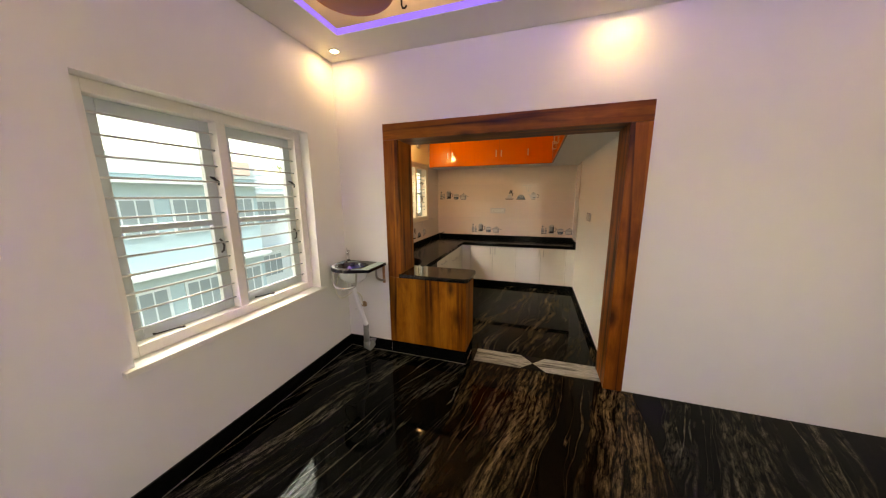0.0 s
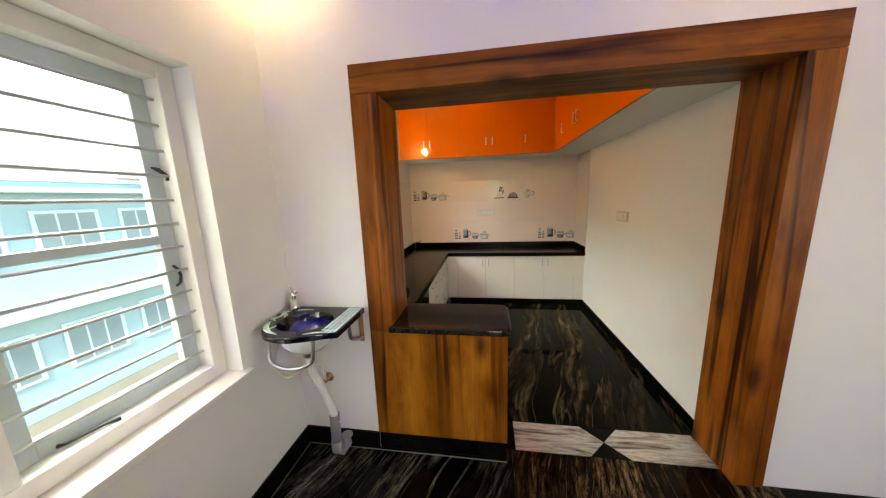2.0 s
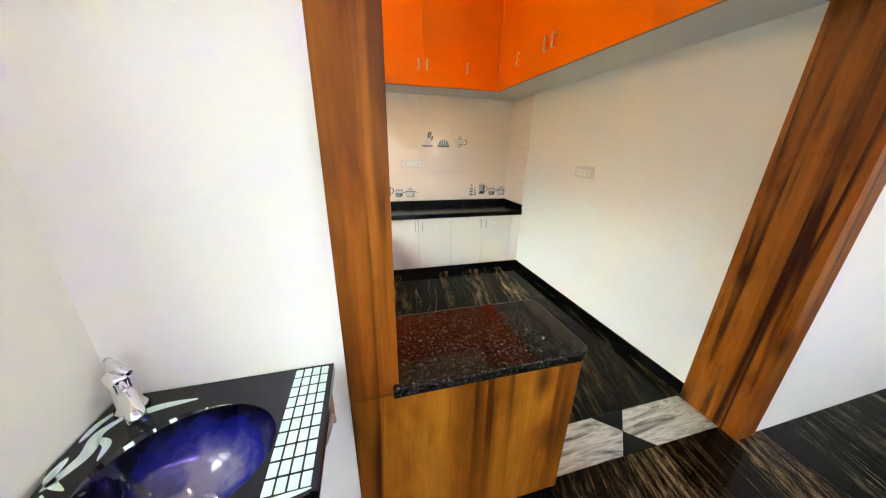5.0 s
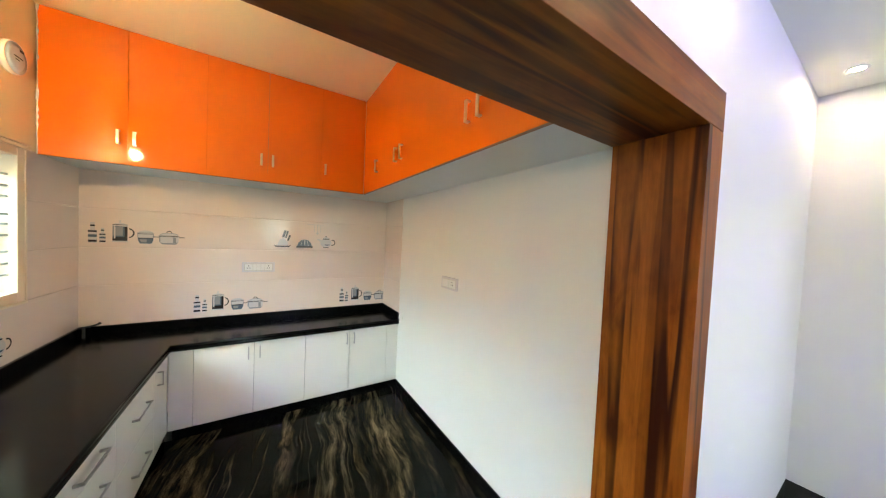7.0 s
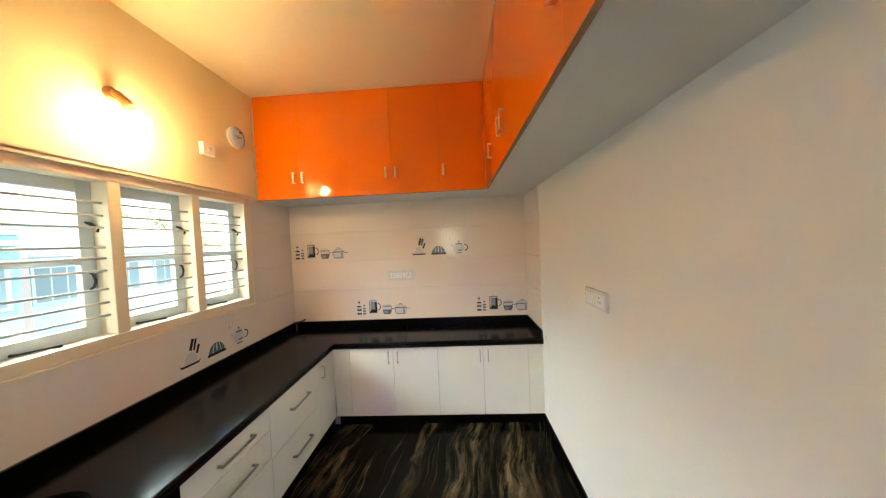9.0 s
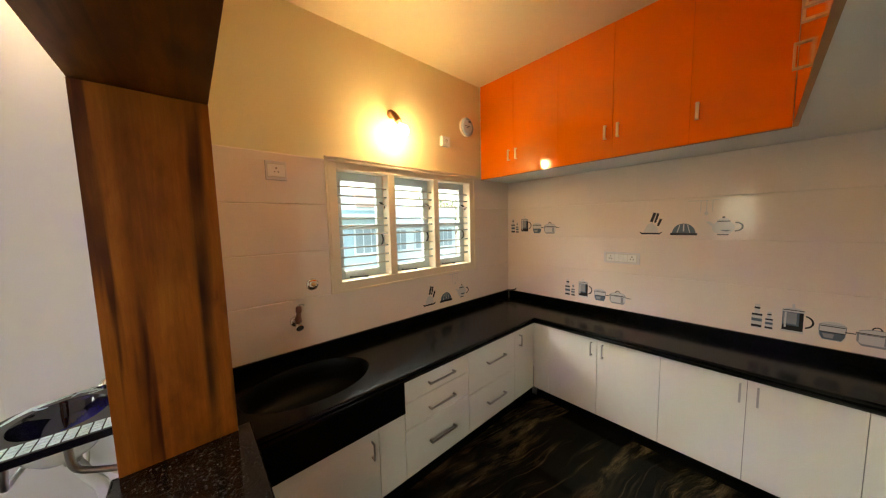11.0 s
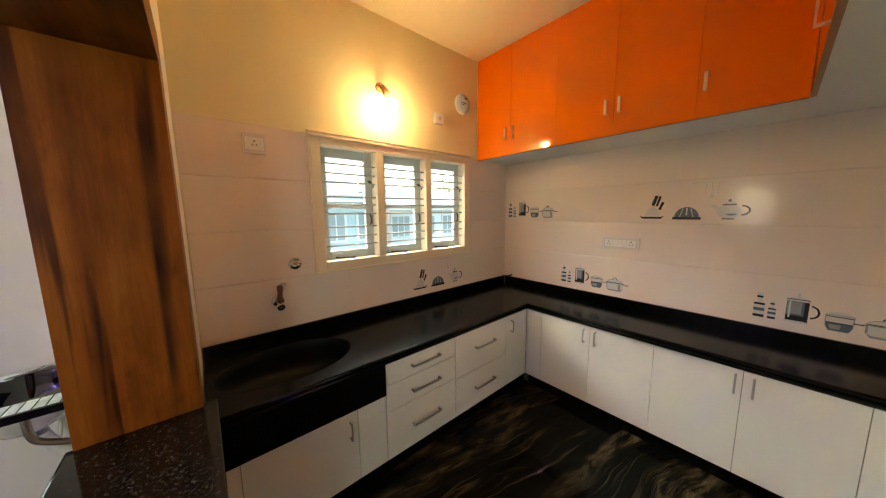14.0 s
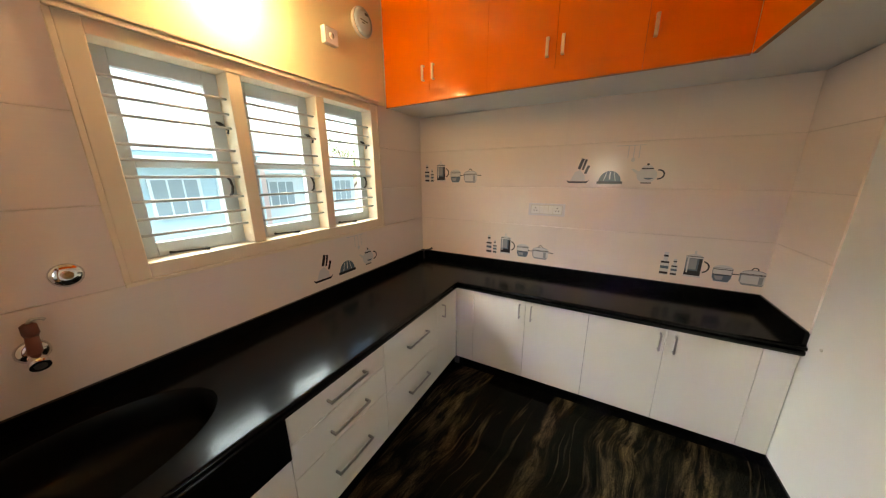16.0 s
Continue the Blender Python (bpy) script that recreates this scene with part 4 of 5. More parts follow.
part("handle_stub", tube(bmesh.new(), eased([(0.055, -2.345, 1.140), (0.058, -2.340, 1.152), (0.064, -2.322, 1.156), (0.066, -2.312, 1.148)]), 0.005, 8), M_STEEL, tp, "bent steel handle")
nozzle = part("nozzle", tube(bmesh.new(), [(0.045, -2.352, 1.030), (0.070, -2.352, 1.018), (0.088, -2.352, 1.010)], [0.017, 0.022, 0.022], 20), M_CHROME, tp, "chrome nozzle")
part("bore", tube(bmesh.new(), [(0.0882, -2.352, 1.0099), (0.0890, -2.352, 1.0095)], 0.013, 16), M_SOCKET, nozzle, "dark open bore")
hs = thing("gas_pipe", "short dark pipe end lying in the worktop corner", "pipe", (0.05, -0.05, TOP))
part("pipe", tube(bmesh.new(), [(0.025, -0.07, SPL + 0.008), (0.07, -0.055, SPL + 0.010), (0.12, -0.045, SPL + 0.022), (0.135, -0.040, SPL + 0.034)], [0.008, 0.007, 0.008, 0.011], 10), M_IRON, hs)
part("stem", tube(bmesh.new(), [(0.05, -0.062, TOP), (0.05, -0.062, SPL + 0.008)], 0.008, 10), M_IRON, hs)
pl = thing("wall_plug", "tiny pale screw cap on the plain wall", "screw cap", (KW, -0.62, 0.80))
part("cap", lathe(bmesh.new(), [(0.008, 0.0), (0.007, -0.004), (0.001, -0.005)], (KW, -0.60, 0.803), "x", 14), M_PLASTIC2, pl)

# ---------------------------------------------------------------- hall wash basin
BZ = 0.950
bas = thing("wash_basin", "navy glazed corner wash basin with a white mosaic strip", "wash basin", (0.25, HY - 0.15, 0.8))
front = [(p.x, p.y) for p in eased([(HX + 0.004, -3.21, 0), (0.055, -3.318, 0), (0.105, -3.392, 0), (0.175, -3.430, 0), (0.265, -3.440, 0), (0.350, -3.416, 0), (0.425, -3.384, 0), (0.490, -3.366, 0)], 4)]
outer = [(HX + 0.004, HY - 0.002)] + front + [(0.490, HY - 0.002)]
ex, ey, ea, eb = 0.246, -3.252, 0.150, 0.122
oval = [(ex + ea * math.cos(2 * math.pi * i / 40), ey + eb * math.sin(2 * math.pi * i / 40)) for i in range(40)]
bm = prism(bmesh.new(), outer, BZ - 0.028, BZ, holes=[oval])
lip = [e for e in bm.edges if len(e.link_faces) == 2 and e.calc_face_angle(0) > 1.0 and all(v.co.y < HY - 0.02 and v.co.x > HX + 0.006 and ((v.co.x - ex) / ea) ** 2 + ((v.co.y - ey) / eb) ** 2 > 1.1 for v in e.verts) and all(v.co.z > BZ - 0.001 for v in e.verts)]
bmesh.ops.bevel(bm, geom=lip, offset=0.006, segments=3, affect="EDGES", profile=0.5)
part("rim", bm, M_NAVY, bas, "dark navy glazed rim")
bm = bmesh.new()
prof = [(1.0, BZ - 0.001), (0.96, BZ - 0.012), (0.90, BZ - 0.05), (0.76, BZ - 0.095), (0.50, BZ - 0.125), (0.14, BZ - 0.137)]
rings = [[bm.verts.new((ex + ea * f * math.cos(2 * math.pi * i / 40), ey + eb * f * math.sin(2 * math.pi * i / 40), z)) for i in range(40)] for f, z in prof]
for r0, r1 in zip(rings, rings[1:]):
    for i in range(40):
        bm.faces.new((r0[i], r0[(i + 1) % 40], r1[(i + 1) % 40], r1[i])).smooth = True
bm.faces.new(rings[-1])
part("bowl", bm, M_BOWL, bas, "glossy blue-violet glazed bowl")
part("underside", lathe(bmesh.new(), [(1.06, 0.0), (1.0, -0.03), (0.86, -0.085), (0.60, -0.122), (0.2, -0.138)], (ex, ey, BZ - 0.0285), sides=40, sx=ea, sy=eb, caps=False), M_CERAMIC, bas, "white ceramic underside")
part("waste", lathe(bmesh.new(), [(0.024, 0), (0.022, 0.003), (0.001, 0.001)], (ex, ey, BZ - 0.136), sides=20), M_CHROME, bas, "chrome waste")
for i in range(4):
    for j in range(10):
        x0, y0 = 0.400 + i * 0.0205, -3.356 + j * 0.0300
        part("mosaic_tile", box(bmesh.new(), (x0, y0, BZ - 0.001), (x0 + 0.0168, y0 + 0.0255, BZ + 0.0016), 0.0006, segments=1), M_MOSAIC, bas)
for spine, wide in (([(0.052, -3.262), (0.080, -3.328), (0.128, -3.376), (0.205, -3.408)], 0.026),
                    ([(0.044, -3.255), (0.064, -3.200), (0.054, -3.150), (0.084, -3.108)], 0.020),
                    ([(0.038, -3.196), (0.042, -3.236), (0.080, -3.262)], 0.014),
                    ([(0.088, -3.122), (0.130, -3.106), (0.200, -3.100)], 0.017),
                    ([(0.062, -3.165), (0.086, -3.182), (0.094, -3.216)], 0.012),
                    ([(0.032, -3.165), (0.036, -3.125), (0.056, -3.085)], 0.011),
                    ([(0.110, -3.355), (0.128, -3.330), (0.124, -3.312)], 0.010),
                    ([(0.330, -3.396), (0.385, -3.372), (0.480, -3.360)], 0.014)):
    mid = eased([(x, y, 0) for x, y in spine], 7)
    left, right = [], []
    for n, p in enumerate(mid):
        way = (mid[min(n + 1, len(mid) - 1)] - mid[max(n - 1, 0)]).normalized()
        half_w = 0.0006 + 0.5 * wide * math.sin(math.pi * (n / (len(mid) - 1)) ** 0.8) ** 0.9
        left.append((p.x - way.y * half_w, p.y + way.x * half_w))
        right.append((p.x + way.y * half_w, p.y - way.x * half_w))
    part("leaf_motif", prism(bmesh.new(), left + right[::-1], BZ - 0.0005, BZ + 0.0012), M_MOSAIC, bas, "white leaf motif")
part("bracket", tube(bmesh.new(), eased([(0.462, HY, 0.775), (0.462, HY - 0.035, 0.775), (0.462, HY - 0.12, 0.815), (0.462, HY - 0.145, 0.85), (0.462, HY - 0.150, BZ - 0.028)]), 0.011, 12), M_STEEL, bas, "steel wall bracket")
part("bracket_plate", box(bmesh.new(), (0.448, HY - 0.008, 0.74), (0.476, HY, 0.93), 0.002), M_EDGE, bas)
part("towel_bar", tube(bmesh.new(), eased([(0.090, -3.335, BZ - 0.028), (0.088, -3.345, 0.82), (0.105, -3.360, 0.775), (0.150, -3.375, 0.758), (0.230, -3.385, 0.752), (0.310, -3.375, 0.770), (0.345, -3.365, 0.805), (0.352, -3.355, BZ - 0.028)]), 0.0095, 14), M_STEEL, bas, "bent steel towel bar")
tap = thing("basin_tap", "chrome pillar tap on the wash basin", "tap", (0.075, -3.10, BZ))
part("body", lathe(bmesh.new(), [(0.029, 0.0), (0.027, 0.008), (0.021, 0.016), (0.020, 0.075), (0.022, 0.082), (0.022, 0.098), (0.012, 0.103), (0.001, 0.104)], (0.075, -3.095, BZ + 0.0005), sides=24), M_CHROME, tap)
part("spout", tube(bmesh.new(), [(0.080, -3.10, BZ + 0.055), (0.105, -3.130, BZ + 0.062), (0.130, -3.160, BZ + 0.045), (0.138, -3.170, BZ + 0.026)], [0.012, 0.014, 0.015, 0.016], 16), M_CHROME, tap)
part("lever", tube(bmesh.new(), [(0.060, -3.085, BZ + 0.128), (0.075, -3.095, BZ + 0.118), (0.112, -3.115, BZ + 0.108)], [0.006, 0.009, 0.006], 12), M_CHROME, tap)
part("stem", tube(bmesh.new(), [(0.075, -3.095, BZ + 0.10), (0.075, -3.095, BZ + 0.122)], 0.009, 12), M_CHROME, tap)
wst = thing("waste_pipe", "white plastic waste pipe with a grey floor elbow", "pipe", (0.28, -3.14, 0.0))
part("coupling", tube(bmesh.new(), [(0.235, -3.25, 0.784), (0.232, -3.245, 0.745)], 0.024, 18), M_STEEL, wst, "steel coupling")
part("pipe", tube(bmesh.new(), [(0.232, -3.245, 0.745), (0.220, -3.215, 0.66), (0.212, -3.19, 0.60), (0.222, -3.175, 0.55), (0.285, -3.15, 0.30), (0.292, -3.148, 0.25)], [0.022, 0.021, 0.023, 0.023, 0.022, 0.022], 18), M_PVC, wst, "white bent pipe")
part("elbow", tube(bmesh.new(), [(0.285, -3.15, 0.305), (0.280, -3.148, 0.12)], 0.029, 20), M_PVC_GREY, wst, "grey pipe sleeve")
part("floor_bend", tube(bmesh.new(), [(0.280, -3.148, 0.125), (0.281, -3.145, 0.065), (0.295, -3.130, 0.042), (0.318, -3.105, 0.075), (0.325, -3.10, 0.125)], [0.033, 0.036, 0.038, 0.036, 0.034], 20), M_PVC_GREY, wst, "pale grey floor bend")
ang = thing("angle_valve", "brass angle valve under the wash basin", "valve", (0.21, HY, 0.485))
part("flange", lathe(bmesh.new(), [(0.030, 0.0), (0.030, 0.006), (0.018, 0.014), (0.014, 0.014)], (0.215, HY, 0.485), "y", 24), M_BRASS, ang)
part("body", tube(bmesh.new(), [(0.215, HY - 0.006, 0.485), (0.215, HY - 0.045, 0.485)], 0.014, 14), M_BRASS, ang)
part("lever", tube(bmesh.new(), [(0.215, HY - 0.040, 0.485), (0.170, HY - 0.042, 0.440), (0.135, HY - 0.044, 0.432)], [0.007, 0.006, 0.006], 10), M_CHROME, ang)
hose = thing("water_hose", "thin clear plastic water hose looped below the basin", "hose", (0.07, HY - 0.04, 0.5))
part("hose", tube(bmesh.new(), eased([(0.090, -3.16, BZ - 0.05), (0.060, -3.22, 0.83), (0.040, -3.25, 0.74), (0.030, -3.25, 0.67), (0.055, -3.25, 0.622), (0.101, -3.25, 0.607), (0.160, -3.24, 0.640), (0.205, -3.20, 0.670), (0.225, -3.12, 0.600), (0.217, -3.092, 0.49)]), 0.0060, 10), M_HOSE, hose)

# ---------------------------------------------------------------- outside
solid("ground", boxes(((-400, -400, -3.6), (400, 400, -3.4))), M_EARTH, "dusty ground below the house", "ground", "structure")


def house(at, size, wall, storeys, label, bays, flip=1):
    """A plain block with storeys, parapet, recessed windows; its front faces +x."""
    x, y = at
    dx, dy, h = size
    u = thing("house", label, "house", (x, y, -3.4))
    part("wall", boxes(((x - dx, y, -3.4), (x, y + dy, -3.4 + h)), bevel=0.02), wall, u)
    part("parapet", boxes(((x - dx - 0.1, y - 0.1, -3.4 + h), (x + 0.12, y + dy + 0.1, -3.4 + h + 0.14)), ((x - 0.02, y, -3.4 + h + 0.14), (x + 0.08, y + dy, -3.4 + h + 0.6)), bevel=0.02), M_FACADE2, u)
    fh = h / storeys
    for s in range(storeys):
        z = -3.4 + s * fh
        part("ledge", boxes(((x, y - 0.05, z + fh - 0.28), (x + 0.45, y + dy + 0.05, z + fh - 0.16)), bevel=0.01), M_FACADE2, u)
        for b in range(bays):
            c = y + dy * (b + 0.5) / bays
            w = part("window", boxes(((x + 0.001, c - 0.62, z + 0.95), (x + 0.06, c + 0.62, z + 2.15)), bevel=0.01), M_FACADE2, u)
            for k in range(3):
                part("pane", boxes(((x + 0.061, c - 0.54 + 0.37 * k, z + 1.03), (x + 0.068, c - 0.54 + 0.37 * k + 0.32, z + 2.07))), M_FACADE_D, w)
    z = -3.4 + h + 0.14
    room = part("roof_room", boxes(((x - dx + 0.4, y + dy * (0.55 if flip > 0 else 0.05), z), (x - 1.6, y + dy * (0.95 if flip > 0 else 0.45), z + 0.62)), bevel=0.02), wall, u)
    part("roof_slab", boxes(((x - dx + 0.2, y + dy * (0.55 if flip > 0 else 0.05) - 0.2, z + 0.621), (x - 1.35, y + dy * (0.95 if flip > 0 else 0.45) + 0.2, z + 0.72)), bevel=0.01), M_FACADE2, room)
    return u


house((-9.5, -1.2), (7, 5.0, 5.7), M_FACADE, 2, "pale blue two-storey house across the street", 3)
house((-11.0, 4.6), (7, 5.2, 5.4), M_FACADE2, 2, "white two-storey house with terracotta trim across the street", 3, -1)
house((-10.5, -9.5), (7, 6.5, 5.6), M_FACADE2, 2, "white two-storey house across the street", 3)
solid("stair_tower", boxes(((-10.3, 2.4, 2.45), (-9.2, 3.4, 2.95)), ((-11.2, 4.1, -3.4), (-10.4, 4.5, 2.2)), bevel=0.02), M_BRICK, "terracotta stair tower between the houses", "tower")
tree = thing("tree", "leafy green tree behind the houses", "tree", (-13.5, 11.5, -3.4))
bm = tube(bmesh.new(), [(-13.5, 11.5, -3.4), (-13.45, 11.45, -1.5), (-13.6, 11.6, 0.5), (-13.5, 11.5, 2.2)], [0.28, 0.22, 0.16, 0.08], 10)
for i in range(7):
    a = i * 0.9
    tube(bm, [(-13.55, 11.55, 0.2 + 0.2 * i), (-13.5 + 0.8 * math.cos(a), 11.5 + 0.8 * math.sin(a), 1.0 + 0.25 * i), (-13.5 + 1.5 * math.cos(a), 11.5 + 1.6 * math.sin(a), 1.6 + 0.27 * i)], [0.08, 0.05, 0.015], 6)
part("trunk", bm, M_BARK, tree)
rng = random.Random(5)
bm = bmesh.new()
clumps = [(rng.gauss(0, 0.9), rng.gauss(0, 1.1), rng.gauss(0, 0.6)) for _ in range(34)]
for cx, cy, cz in clumps:
    for _ in range(46):
        p = Vector((-13.5 + cx + rng.gauss(0, 0.24), 11.5 + cy + rng.gauss(0, 0.24), 2.4 + cz + rng.gauss(0, 0.2)))
        r = Euler((rng.uniform(0, 6.3), rng.uniform(0, 6.3), rng.uniform(0, 6.3))).to_matrix()
        vs = [bm.verts.new(p + r @ Vector(q)) for q in ((-0.09, 0, 0), (0, -0.035, 0.012), (0.10, 0, 0), (0, 0.035, 0.012))]
        bm.faces.new(vs)
part("crown", bm, M_LEAF, tree)

# ---------------------------------------------------------------- wall tiles and their printed kitchen motifs
TH = 0.0078
tile_cache = {}


def tile(parent, face, s0, s1, z0, z1):
    """One glazed tile with a pillowed edge; face says which wall; s runs along the wall."""
    g = 0.0005
    key = (face, round(s1 - s0, 4), round(z1 - z0, 4))
    if key not in tile_cache:
        w, h, b = s1 - s0, z1 - z0 - 2 * g, 0.0045
        bm = bmesh.new()
        loops = []
        for inset, depth in ((0, 0.0), (0, TH - 0.0020), (b, TH)):
            e = 0.0
            loops.append([bm.verts.new((p, depth, q)) for p, q in ((e, inset), (w - e, inset), (w - e, h - inset), (e, h - inset))])
        for l0, l1 in zip(loops, loops[1:]):
            for i in range(4):
                bm.faces.new((l0[i], l0[(i + 1) % 4], l1[(i + 1) % 4], l1[i]))
        bm.faces.new(loops[-1])
        m = {"n": Matrix.Scale(-1, 4, (0, 1, 0)), "w": Matrix(((0, 1, 0, 0), (1, 0, 0, 0), (0, 0, 1, 0), (0, 0, 0, 1))), "e": Matrix(((0, -1, 0, 0), (1, 0, 0, 0), (0, 0, 1, 0), (0, 0, 0, 1)))}[face]
        bmesh.ops.transform(bm, matrix=m, verts=bm.verts[:])
        tile_cache[key] = mesh_of("wall_tile", bm, M_TILE)
    ob = new("wall_tile", tile_cache[key])
    ob.location = {"n": (s0, 0.008, z0 + g), "w": (-0.008, s0, z0 + g), "e": (KW + 0.0005, s0, z0 + g)}[face]
    ob.parent = parent
    return ob


ROWS_Z = [SPL - 0.01, 1.178, 1.488, 1.800, 2.112]
TW = 0.646
tiles_n = {}
for r, (z0, z1) in enumerate(zip(ROWS_Z, ROWS_Z[1:])):
    for c in range(4):
        tiles_n[c, r] = tile(wall_n, "n", c * TW, min((c + 1) * TW, KW), z0, min(z1, 2.102))
tiles_w = {}
cuts = [KY + 0.004, -2.63, -1.982, -1.336, -0.690, -0.046, 0.0]
for r, (z0, z1) in enumerate(zip(ROWS_Z, ROWS_Z[1:])):
    for c, (a, b) in enumerate(zip(cuts, cuts[1:])):
        wy0, wy1, wz0, wz1 = -2.0945, -0.6125, 1.1875, 2.13
        if b <= wy0 or a >= wy1 or z1 <= wz0:
            tiles_w[c, r] = tile(wall_w, "w", a, b, z0, z1)
        else:
            if a < wy0:
                tile(wall_w, "w", a, wy0, z0, z1)
            if b > wy1:
                tile(wall_w, "w", wy1, b, z0, z1)
for r, (z0, z1) in enumerate(zip(ROWS_Z, ROWS_Z[1:])):
    tile(wall_e, "e", FYW + 0.004, -0.001, z0, min(z1, 2.102))


def motif(name, shapes, face, s, z, parent):
    """Printed shapes: (material index, outline), in metres from the motif's base point."""
    bm = bmesh.new()
    for k, (mi, pts) in enumerate(shapes):
        d = 0.0002 + 0.00025 * k
        vs = []
        for p, q in pts:
            vs.append(bm.verts.new((s + p, -d, z + q) if face == "n" else (d, s + p, z + q)))
        bm.faces.new(vs).material_index = mi
    me = mesh_of(name, bm, [M_PRINT_D, M_PRINT_B, M_PRINT_G, M_PRINT_M])
    ob = new(name, me)
    ob.parent = parent
    ob.matrix_parent_inverse = Matrix.Translation(-parent.location)
    return ob


def rect(a, b, c, d):
    return [(a, c), (b, c), (b, d), (a, d)]


def arc(cx, cy, rx, ry, a0, a1, n=14):
    return [(cx + rx * math.cos(radians(a0 + (a1 - a0) * i / n)), cy + ry * math.sin(radians(a0 + (a1 - a0) * i / n))) for i in range(n + 1)]


def band(cx, cy, rx, ry, a0, a1, t):
    return arc(cx, cy, rx, ry, a0, a1) + arc(cx, cy, rx - t, ry - t, a1, a0)


def bottle(w, h):
    return [(2, rect(-w, w, 0, h * 0.62)), (2, rect(-w * 0.5, w * 0.5, h * 0.62, h)), (0, rect(-w, w, h * 0.04, h * 0.14)), (1, rect(-w, w, h * 0.28, h * 0.40)), (0, rect(-w, w, h * 0.52, h * 0.60)), (0, rect(-w * 0.55, w * 0.55, h * 0.80, h * 0.88))]


PRESS = [(2, rect(-0.047, 0.047, 0, 0.012)), (1, rect(-0.043, 0.043, 0.012, 0.132)), (3, rect(-0.040, 0.016, 0.054, 0.128)), (0, rect(-0.043, 0.043, 0.012, 0.044)), (0, rect(0.026, 0.043, 0.012, 0.132)), (0, band(0.045, 0.078, 0.040, 0.042, -80, 80, 0.009)), (2, rect(-0.034, -0.026, 0.03, 0.13)), (2, rect(-0.047, 0.047, 0.132, 0.142)), (0, rect(-0.044, 0.044, 0.142, 0.147)), (2, arc(0, 0.147, 0.036, 0.014, 0, 180)), (2, rect(-0.006, 0.006, 0.158, 0.184))]
JAR = [(2, [(-0.050, 0.094), (-0.050, 0.030), (-0.036, 0.0), (0.036, 0.0), (0.050, 0.030), (0.050, 0.094)]), (1, [(-0.047, 0.050), (-0.046, 0.030), (-0.034, 0.004), (0.034, 0.004), (0.046, 0.030), (0.047, 0.050)]), (3, [(-0.036, 0.040), (-0.028, 0.014), (0.004, 0.014), (0.008, 0.040)]), (0, rect(-0.047, 0.047, 0.048, 0.053)), (3, rect(-0.050, -0.046, 0.053, 0.094)), (3, rect(0.046, 0.050, 0.053, 0.094)), (0, rect(-0.046, 0.046, 0.084, 0.089)), (2, arc(0, 0.094, 0.046, 0.022, 0, 180)), (3, rect(-0.048, 0.048, 0.094, 0.098))]
POT = [(2, [(-0.064, 0.070), (-0.062, 0.022), (-0.046, 0.0), (0.046, 0.0), (0.062, 0.022), (0.064, 0.070)]), (3, [(-0.062, 0.024), (-0.046, 0.0), (0.046, 0.0), (0.062, 0.024), (0.044, 0.012), (-0.044, 0.012)]), (3, rect(0.026, 0.046, 0.014, 0.062)), (3, rect(-0.064, -0.056, 0.024, 0.066)), (1, rect(-0.066, 0.066, 0.066, 0.070)), (0, rect(-0.104, -0.066, 0.060, 0.066)), (0, rect(0.066, 0.104, 0.060, 0.066)), (2, arc(0, 0.076, 0.062, 0.026, 0, 180)), (3, band(0, 0.076, 0.063, 0.027, 20, 160, 0.004)), (0, rect(-0.067, 0.067, 0.072, 0.077)), (0, band(0, 0.102, 0.018, 0.018, 0, 180, 0.006))]
KNIVES = [(0, [(-0.078, 0.024), (-0.062, 0.0), (0.062, 0.0), (0.082, 0.026), (0.060, 0.014), (-0.058, 0.014)]), (2, [(-0.050, 0.016), (0.052, 0.016), (0.046, 0.055), (0.012, 0.095), (-0.022, 0.080)]), (0, [(-0.006, 0.105), (0.014, 0.098), (0.036, 0.172), (0.016, 0.178)]), (0, [(0.022, 0.096), (0.036, 0.094), (0.056, 0.168), (0.040, 0.172)]), (0, [(0.040, 0.070), (0.056, 0.066), (0.076, 0.122), (0.060, 0.128)])]
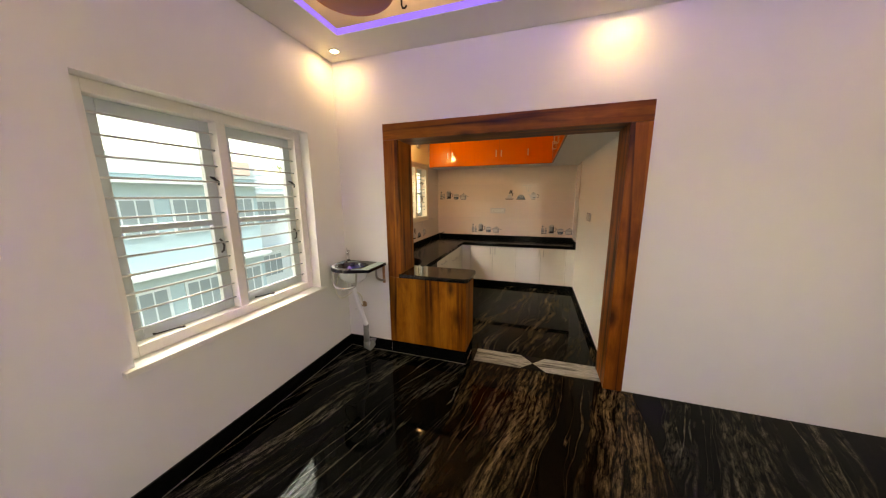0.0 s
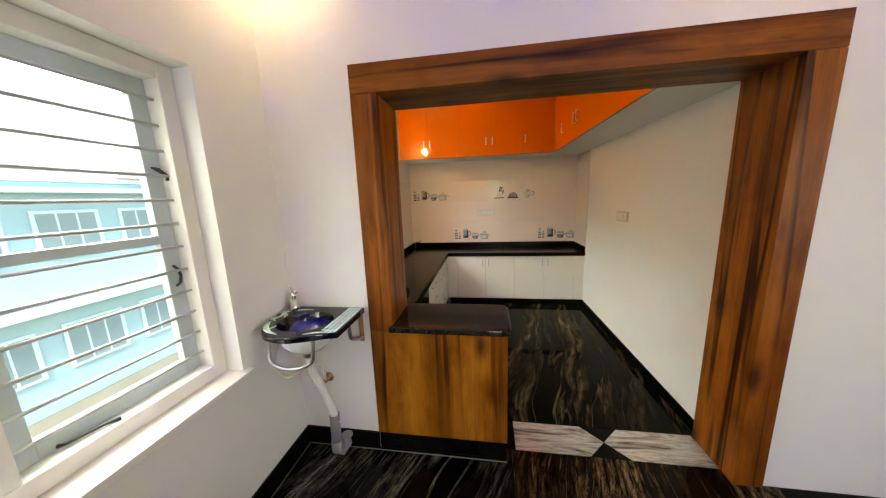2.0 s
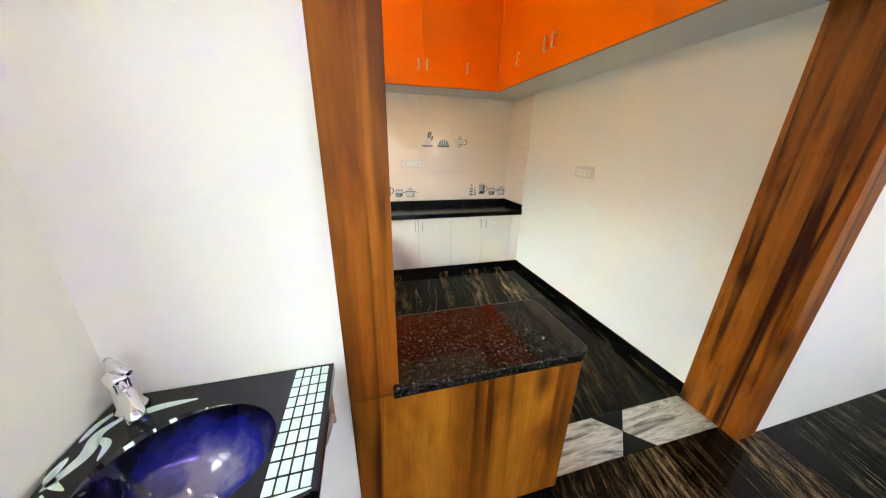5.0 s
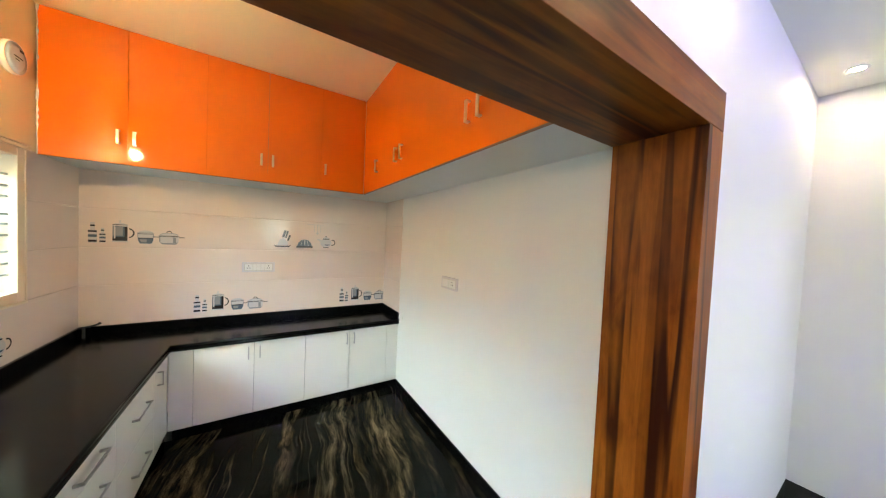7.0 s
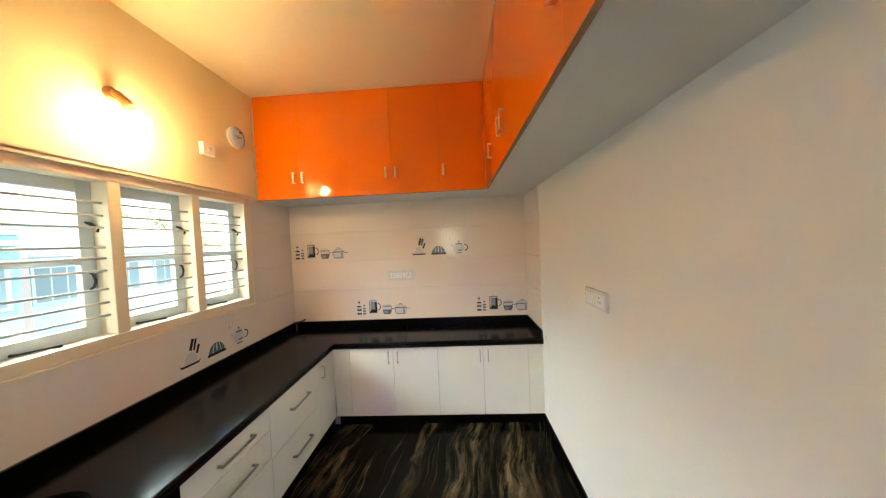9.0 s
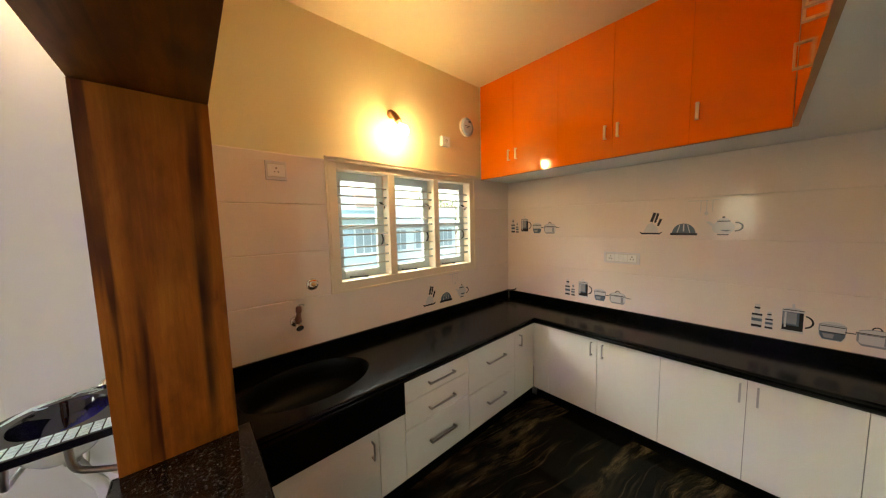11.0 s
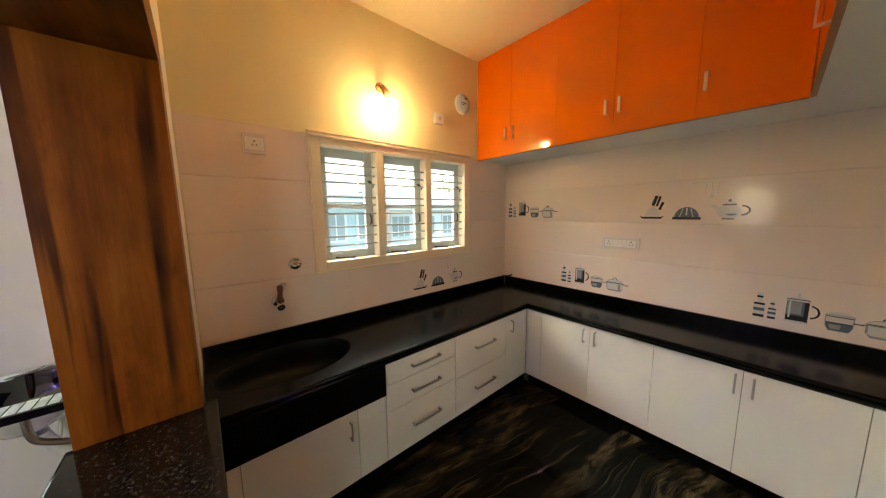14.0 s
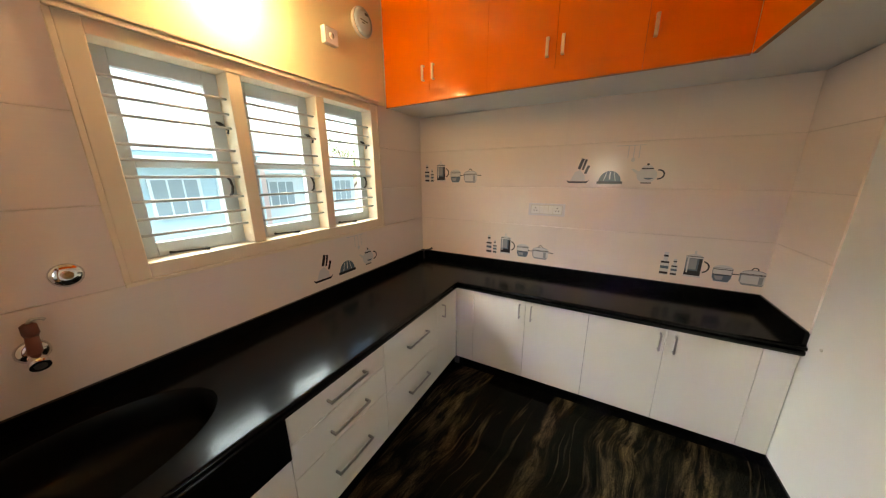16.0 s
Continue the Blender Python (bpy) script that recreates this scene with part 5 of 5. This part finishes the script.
DOME = [(1, arc(0, 0.014, 0.070, 0.076, 0, 180)), (0, rect(-0.080, 0.080, 0.0, 0.018)), (2, [(-0.004, 0.03), (0.004, 0.03), (0.004, 0.085), (-0.004, 0.085)]), (2, [(-0.04, 0.02), (-0.035, 0.02), (-0.020, 0.08), (-0.025, 0.08)]), (2, [(0.035, 0.02), (0.04, 0.02), (0.025, 0.08), (0.020, 0.08)])]
TEAPOT = [(2, arc(0, 0.050, 0.058, 0.050, 0, 360, 22)), (0, rect(-0.034, 0.034, 0.090, 0.099)), (2, arc(0, 0.099, 0.030, 0.018, 0, 180)), (0, arc(0, 0.122, 0.008, 0.008, 0, 360)), (2, [(-0.050, 0.050), (-0.095, 0.092), (-0.080, 0.095), (-0.046, 0.075)]), (0, band(0.062, 0.056, 0.038, 0.034, -95, 95, 0.009)), (0, rect(-0.030, 0.030, -0.004, 0.003)), (1, arc(0.012, 0.04, 0.030, 0.018, 200, 340))]
RACK = [(2, rect(-0.085, 0.085, 0.100, 0.105)), (2, rect(-0.012, -0.007, 0.02, 0.10)), (2, rect(0.020, 0.025, 0.01, 0.10)), (2, rect(0.052, 0.057, 0.02, 0.10)), (2, arc(0.023, 0.008, 0.012, 0.014, 0, 360, 10))]


def jars_row(face, s, z, parent):
    motif("printed_bottle", bottle(0.024, 0.165), face, s + 0.082, z, parent)
    motif("printed_bottle", bottle(0.017, 0.120), face, s + 0.137, z + 0.002, parent)
    motif("printed_coffee_press", PRESS, face, s + 0.235, z + 0.008, parent)
    motif("printed_jar", JAR, face, s + 0.387, z - 0.002, parent)
    motif("printed_pot", POT, face, s + 0.535, z - 0.002, parent)


def crockery_row(face, s, z, parent):
    motif("printed_knife_block", KNIVES, face, s + 0.108, z, parent)
    motif("printed_cheese_dome", DOME, face, s + 0.318, z - 0.004, parent)
    motif("printed_teapot", TEAPOT, face, s + 0.535, z + 0.004, parent)
    motif("printed_hook_rack", RACK, face, s + 0.420, z + 0.15, parent)


jars_row("n", -0.010, 1.523, tiles_n[0, 2])
jars_row("n", 0.640, 0.895, tiles_n[1, 0])
crockery_row("n", 1.292, 1.522, tiles_n[2, 2])
jars_row("n", 1.935, 0.895, tiles_n[3, 0])
crockery_row("w", -1.336, 0.902, tiles_w[3, 0])
